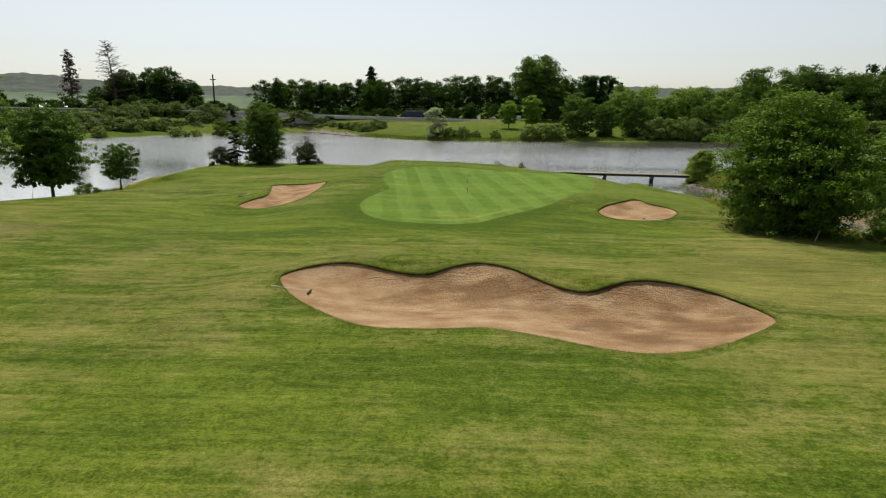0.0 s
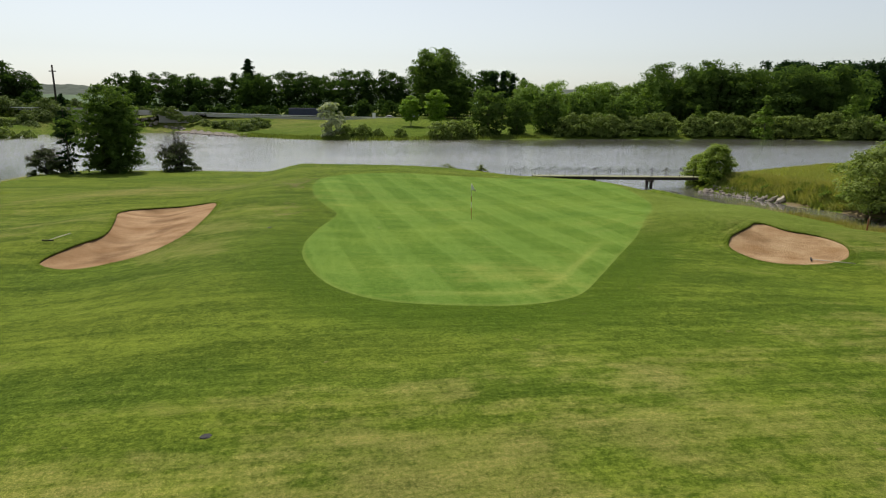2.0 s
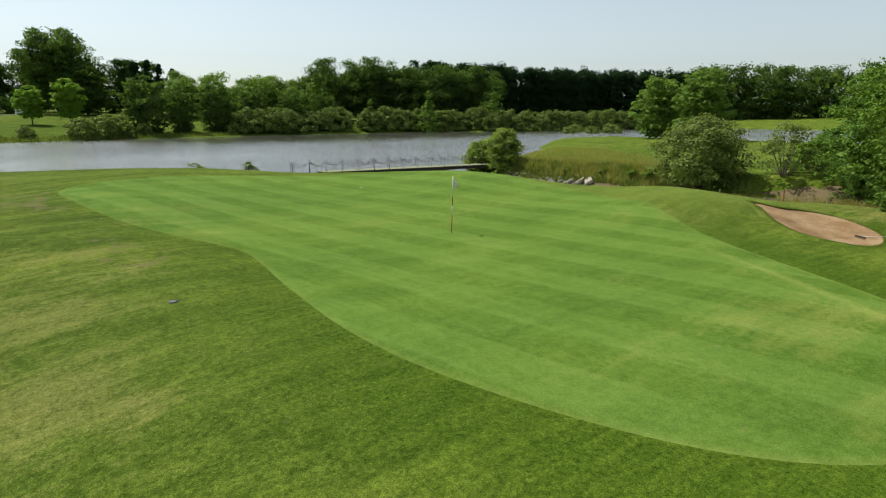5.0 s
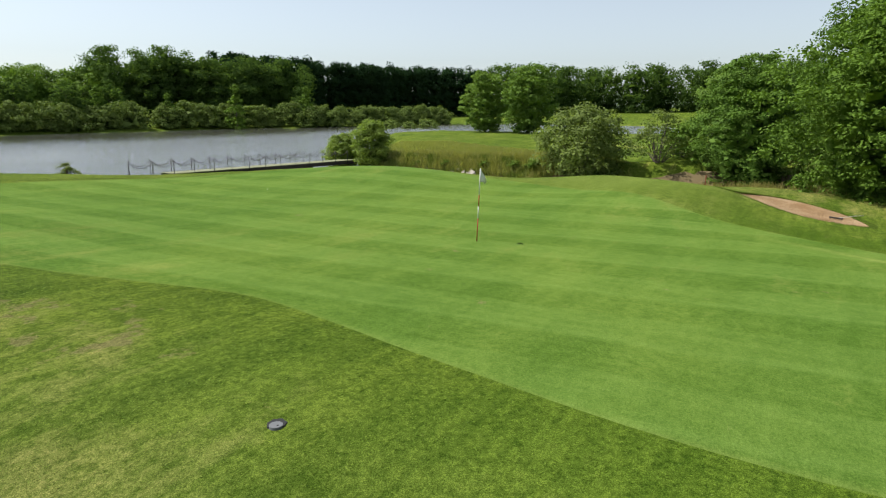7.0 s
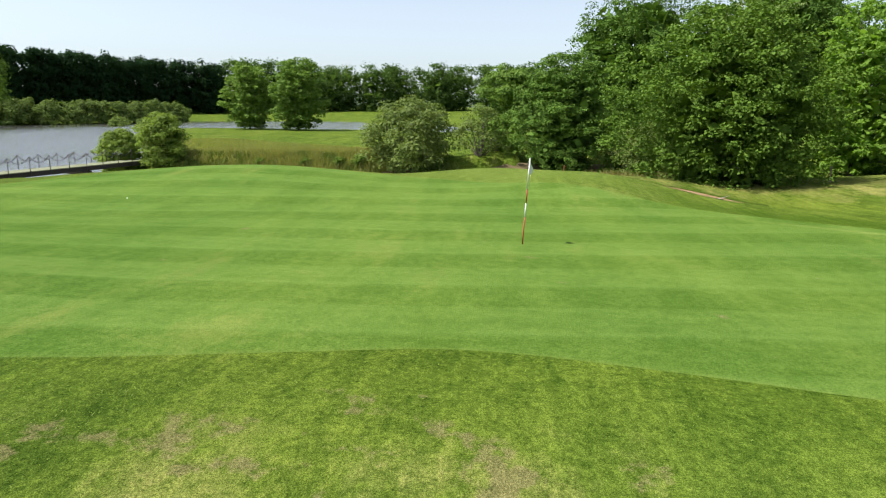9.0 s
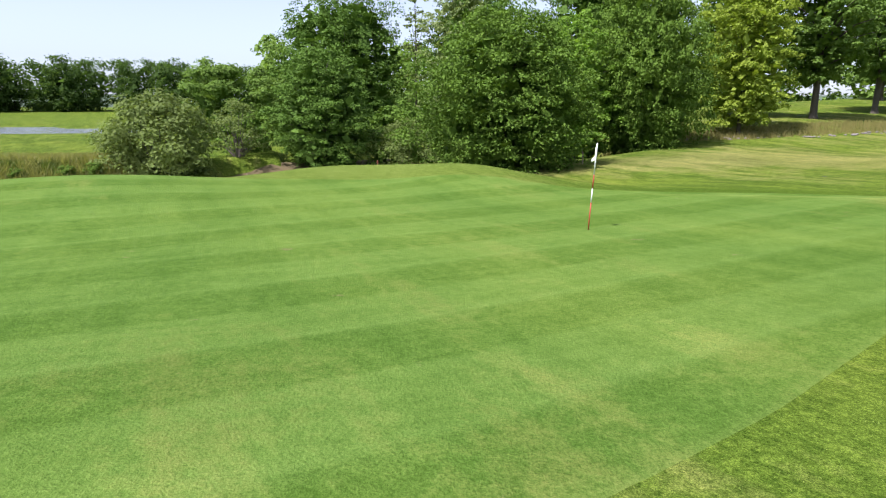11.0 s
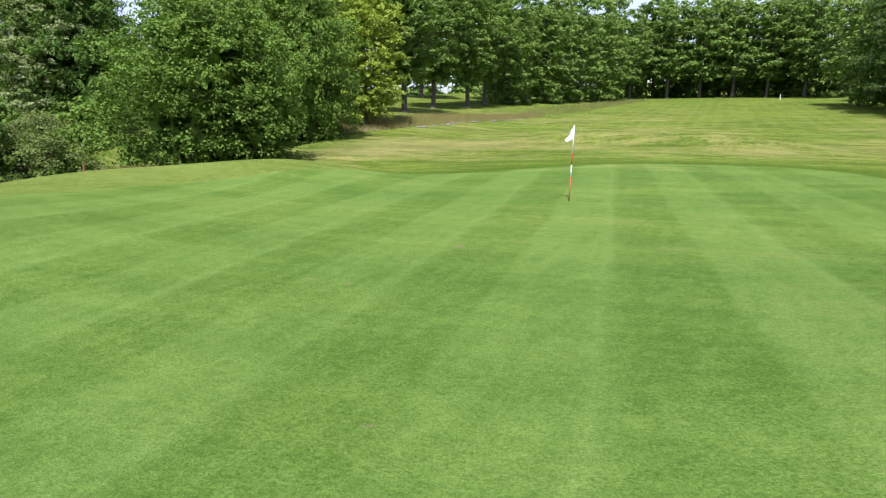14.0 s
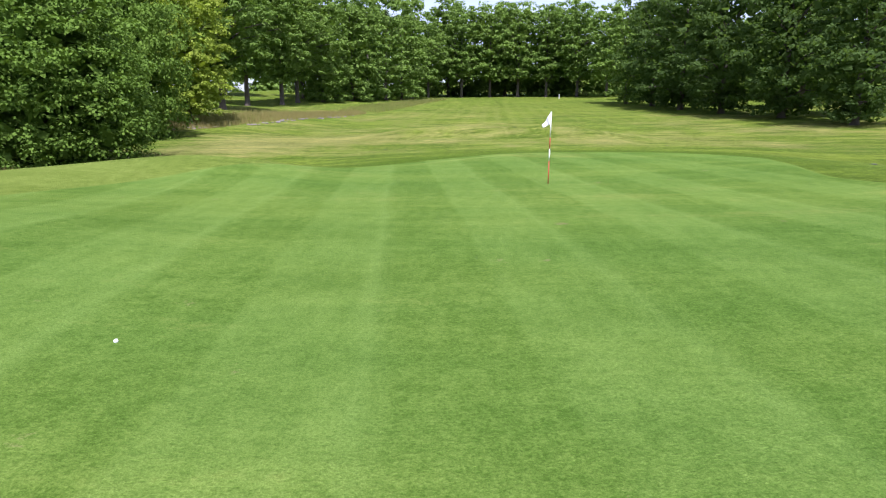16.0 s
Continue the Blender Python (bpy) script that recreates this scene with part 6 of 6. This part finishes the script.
def vehicle(name, label, x, side, length, width, height, cabin, mat, wheels, category="car"):
    """side: +1 heads east, -1 west. cabin: (start, end) of the raised part along the length, as shares."""
    y, z = float(np.interp(x, xs, ry)) - 2.0 * side, float(np.interp(x, xs, rz)) + 0.06
    ob = base(name, pose(x, y, z, 0, 0, 0 if side > 0 else 180), label, category)
    L, W = length / 2, width / 2
    bm = bmesh.new()
    hood = height if cabin[0] == 0 and cabin[1] == 1 else height * 0.55
    box(bm, -L, L, -W, W, 0.35, hood, 0.12)
    if hood < height:
        box(bm, -L + cabin[0] * length, -L + cabin[1] * length, -W * 0.92, W * 0.92, hood - 0.05, height, 0.18)
    part("body", (bm, mat), ob)
    for s in (-1, 1):
        bm = bmesh.new()
        a, b = -L + cabin[0] * length + 0.3, -L + cabin[1] * length - 0.2
        if name == "truck":
            a, b = L - 1.3, L - 0.4
        box(bm, a, b, s * W * 0.95 - 0.03, s * W * 0.95 + 0.03, height * 0.6, height * 0.86, 0.01)
        part("side_window", (bm, MAT_GLASS), ob)
        for wx in wheels:
            bm = bmesh.new()
            bmesh.ops.create_cone(bm, cap_ends=True, segments=16, radius1=0.42, radius2=0.42, depth=0.26, matrix=Matrix.Translation((-L + wx * length, s * (W - 0.1), 0.4)) @ Matrix.Rotation(math.pi / 2, 4, 'X'))
            w = part("wheel", (bm, MAT_TYRE), ob)
            bm = bmesh.new()
            bmesh.ops.create_cone(bm, cap_ends=True, segments=12, radius1=0.22, radius2=0.2, depth=0.04, matrix=Matrix.Translation((-L + wx * length, s * (W + 0.04), 0.4)) @ Matrix.Rotation(math.pi / 2, 4, 'X'))
            part("rim", (bm, MAT_STEEL), w)
    bm = bmesh.new()
    box(bm, L - 0.02, L + 0.03, -W * 0.8, W * 0.8, height * 0.58, height * 0.84, 0.01)
    part("windscreen", (bm, MAT_GLASS), ob)
    return ob


vehicle("camper_van", "white camper van on the far road", -150, -1, 6.8, 2.2, 2.9, (0.0, 1.0), MAT_BODY_WHITE, (0.18, 0.8), "van")
vehicle("car", "white car on the far road", -84, 1, 4.3, 1.8, 1.5, (0.2, 0.75), MAT_BODY_WHITE, (0.2, 0.8))
vehicle("truck", "long dark blue articulated truck on the far road", -28, -1, 16.5, 2.5, 4.0, (0.0, 1.0), MAT_BODY_BLUE, (0.1, 0.2, 0.28, 0.7, 0.9), "truck")
vehicle("caravan", "white caravan on the far road", 21, -1, 6.0, 2.2, 2.6, (0.0, 1.0), MAT_BODY_WHITE, (0.5, 0.6), "caravan")
vehicle("car", "grey car towing on the far road", 10, -1, 4.3, 1.8, 1.5, (0.2, 0.75), MAT_STEEL, (0.2, 0.8))
bm = bmesh.new()
box(bm, -0.7, 0.7, -0.15, 0.15, 0, 2.4, 0.05)
me = bpy.data.meshes.new("roadside_cabinet")
bm.to_mesh(me)
bm.free()
me.materials.append(MAT_BODY_WHITE)
tagged(new("roadside_cabinet", me), "white cabinet beside the far road", "cabinet").matrix_basis = pose(2.6, 322.5, float(land(np.array([2.6]), np.array([322.5]))[0]))


# ---- building and pole beyond the road ----
def shed(x, y, length, depth, height, turn):
    z = float(land(np.array([x]), np.array([y]))[0])
    ob = base("farm_shed", pose(x, y, z - 0.3, 0, 0, turn), "long low grey shed beyond the road", "building")
    bm = bmesh.new()
    box(bm, -length / 2, length / 2, -depth / 2, depth / 2, 0, height)
    part("wall", (bm, MAT_CONCRETE), ob)
    bm = bmesh.new()
    v = [bm.verts.new(p) for p in ((-length / 2 - 0.5, -depth / 2 - 0.6, height - 0.1), (length / 2 + 0.5, -depth / 2 - 0.6, height - 0.1), (length / 2 + 0.5, 0, height + 2.4), (-length / 2 - 0.5, 0, height + 2.4), (length / 2 + 0.5, depth / 2 + 0.6, height - 0.1), (-length / 2 - 0.5, depth / 2 + 0.6, height - 0.1))]
    bm.faces.new((v[0], v[1], v[2], v[3]))
    bm.faces.new((v[3], v[2], v[4], v[5]))
    bm.faces.new((v[0], v[3], v[5]))
    bm.faces.new((v[1], v[4], v[2]))
    part("roof", (bm, MAT_STEEL), ob, "pale metal roof")
    for k in range(5):
        bm = bmesh.new()
        x0 = -length / 2 + (k + 0.5) * length / 5
        box(bm, x0 - 1.2, x0 + 1.2, -depth / 2 - 0.05, -depth / 2 + 0.05, 1.2, 2.6)
        part("window", (bm, MAT_GLASS), ob)


shed(-238, 350, 26, 12, 4.5, 12)
pole = base("utility_pole", ground_pose(-146, 358), "dark wooden utility pole with cross-arm", "pole")
bm = bmesh.new()
tube(bm, [(0, 0, -1), (0, 0, 25)], [0.5, 0.38], 8)
part("mast", (bm, MAT_TAR), pole)
bm = bmesh.new()
box(bm, -1.6, 1.6, -0.15, 0.15, 22.0, 22.4)
part("cross_arm", (bm, MAT_TAR), pole)


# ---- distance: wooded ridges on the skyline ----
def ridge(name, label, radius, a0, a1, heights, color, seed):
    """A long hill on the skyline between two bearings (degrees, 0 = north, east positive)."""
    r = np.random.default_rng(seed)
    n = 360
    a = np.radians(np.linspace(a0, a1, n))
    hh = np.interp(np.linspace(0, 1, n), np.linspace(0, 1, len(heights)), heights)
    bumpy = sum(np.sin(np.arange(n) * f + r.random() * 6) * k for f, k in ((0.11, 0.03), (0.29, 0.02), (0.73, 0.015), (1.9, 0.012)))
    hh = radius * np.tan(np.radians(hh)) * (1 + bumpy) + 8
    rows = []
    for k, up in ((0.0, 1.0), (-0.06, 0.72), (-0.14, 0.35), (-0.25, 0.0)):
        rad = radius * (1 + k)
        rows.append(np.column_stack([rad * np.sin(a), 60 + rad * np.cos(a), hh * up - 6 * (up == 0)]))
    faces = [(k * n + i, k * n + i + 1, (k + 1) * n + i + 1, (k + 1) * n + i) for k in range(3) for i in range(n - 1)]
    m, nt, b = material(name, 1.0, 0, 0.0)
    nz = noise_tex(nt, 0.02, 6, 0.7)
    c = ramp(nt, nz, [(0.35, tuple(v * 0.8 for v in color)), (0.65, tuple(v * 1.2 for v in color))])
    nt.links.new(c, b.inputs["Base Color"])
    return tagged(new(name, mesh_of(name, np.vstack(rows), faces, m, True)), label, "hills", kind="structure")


# haze is mixed into the base colour of the far hills
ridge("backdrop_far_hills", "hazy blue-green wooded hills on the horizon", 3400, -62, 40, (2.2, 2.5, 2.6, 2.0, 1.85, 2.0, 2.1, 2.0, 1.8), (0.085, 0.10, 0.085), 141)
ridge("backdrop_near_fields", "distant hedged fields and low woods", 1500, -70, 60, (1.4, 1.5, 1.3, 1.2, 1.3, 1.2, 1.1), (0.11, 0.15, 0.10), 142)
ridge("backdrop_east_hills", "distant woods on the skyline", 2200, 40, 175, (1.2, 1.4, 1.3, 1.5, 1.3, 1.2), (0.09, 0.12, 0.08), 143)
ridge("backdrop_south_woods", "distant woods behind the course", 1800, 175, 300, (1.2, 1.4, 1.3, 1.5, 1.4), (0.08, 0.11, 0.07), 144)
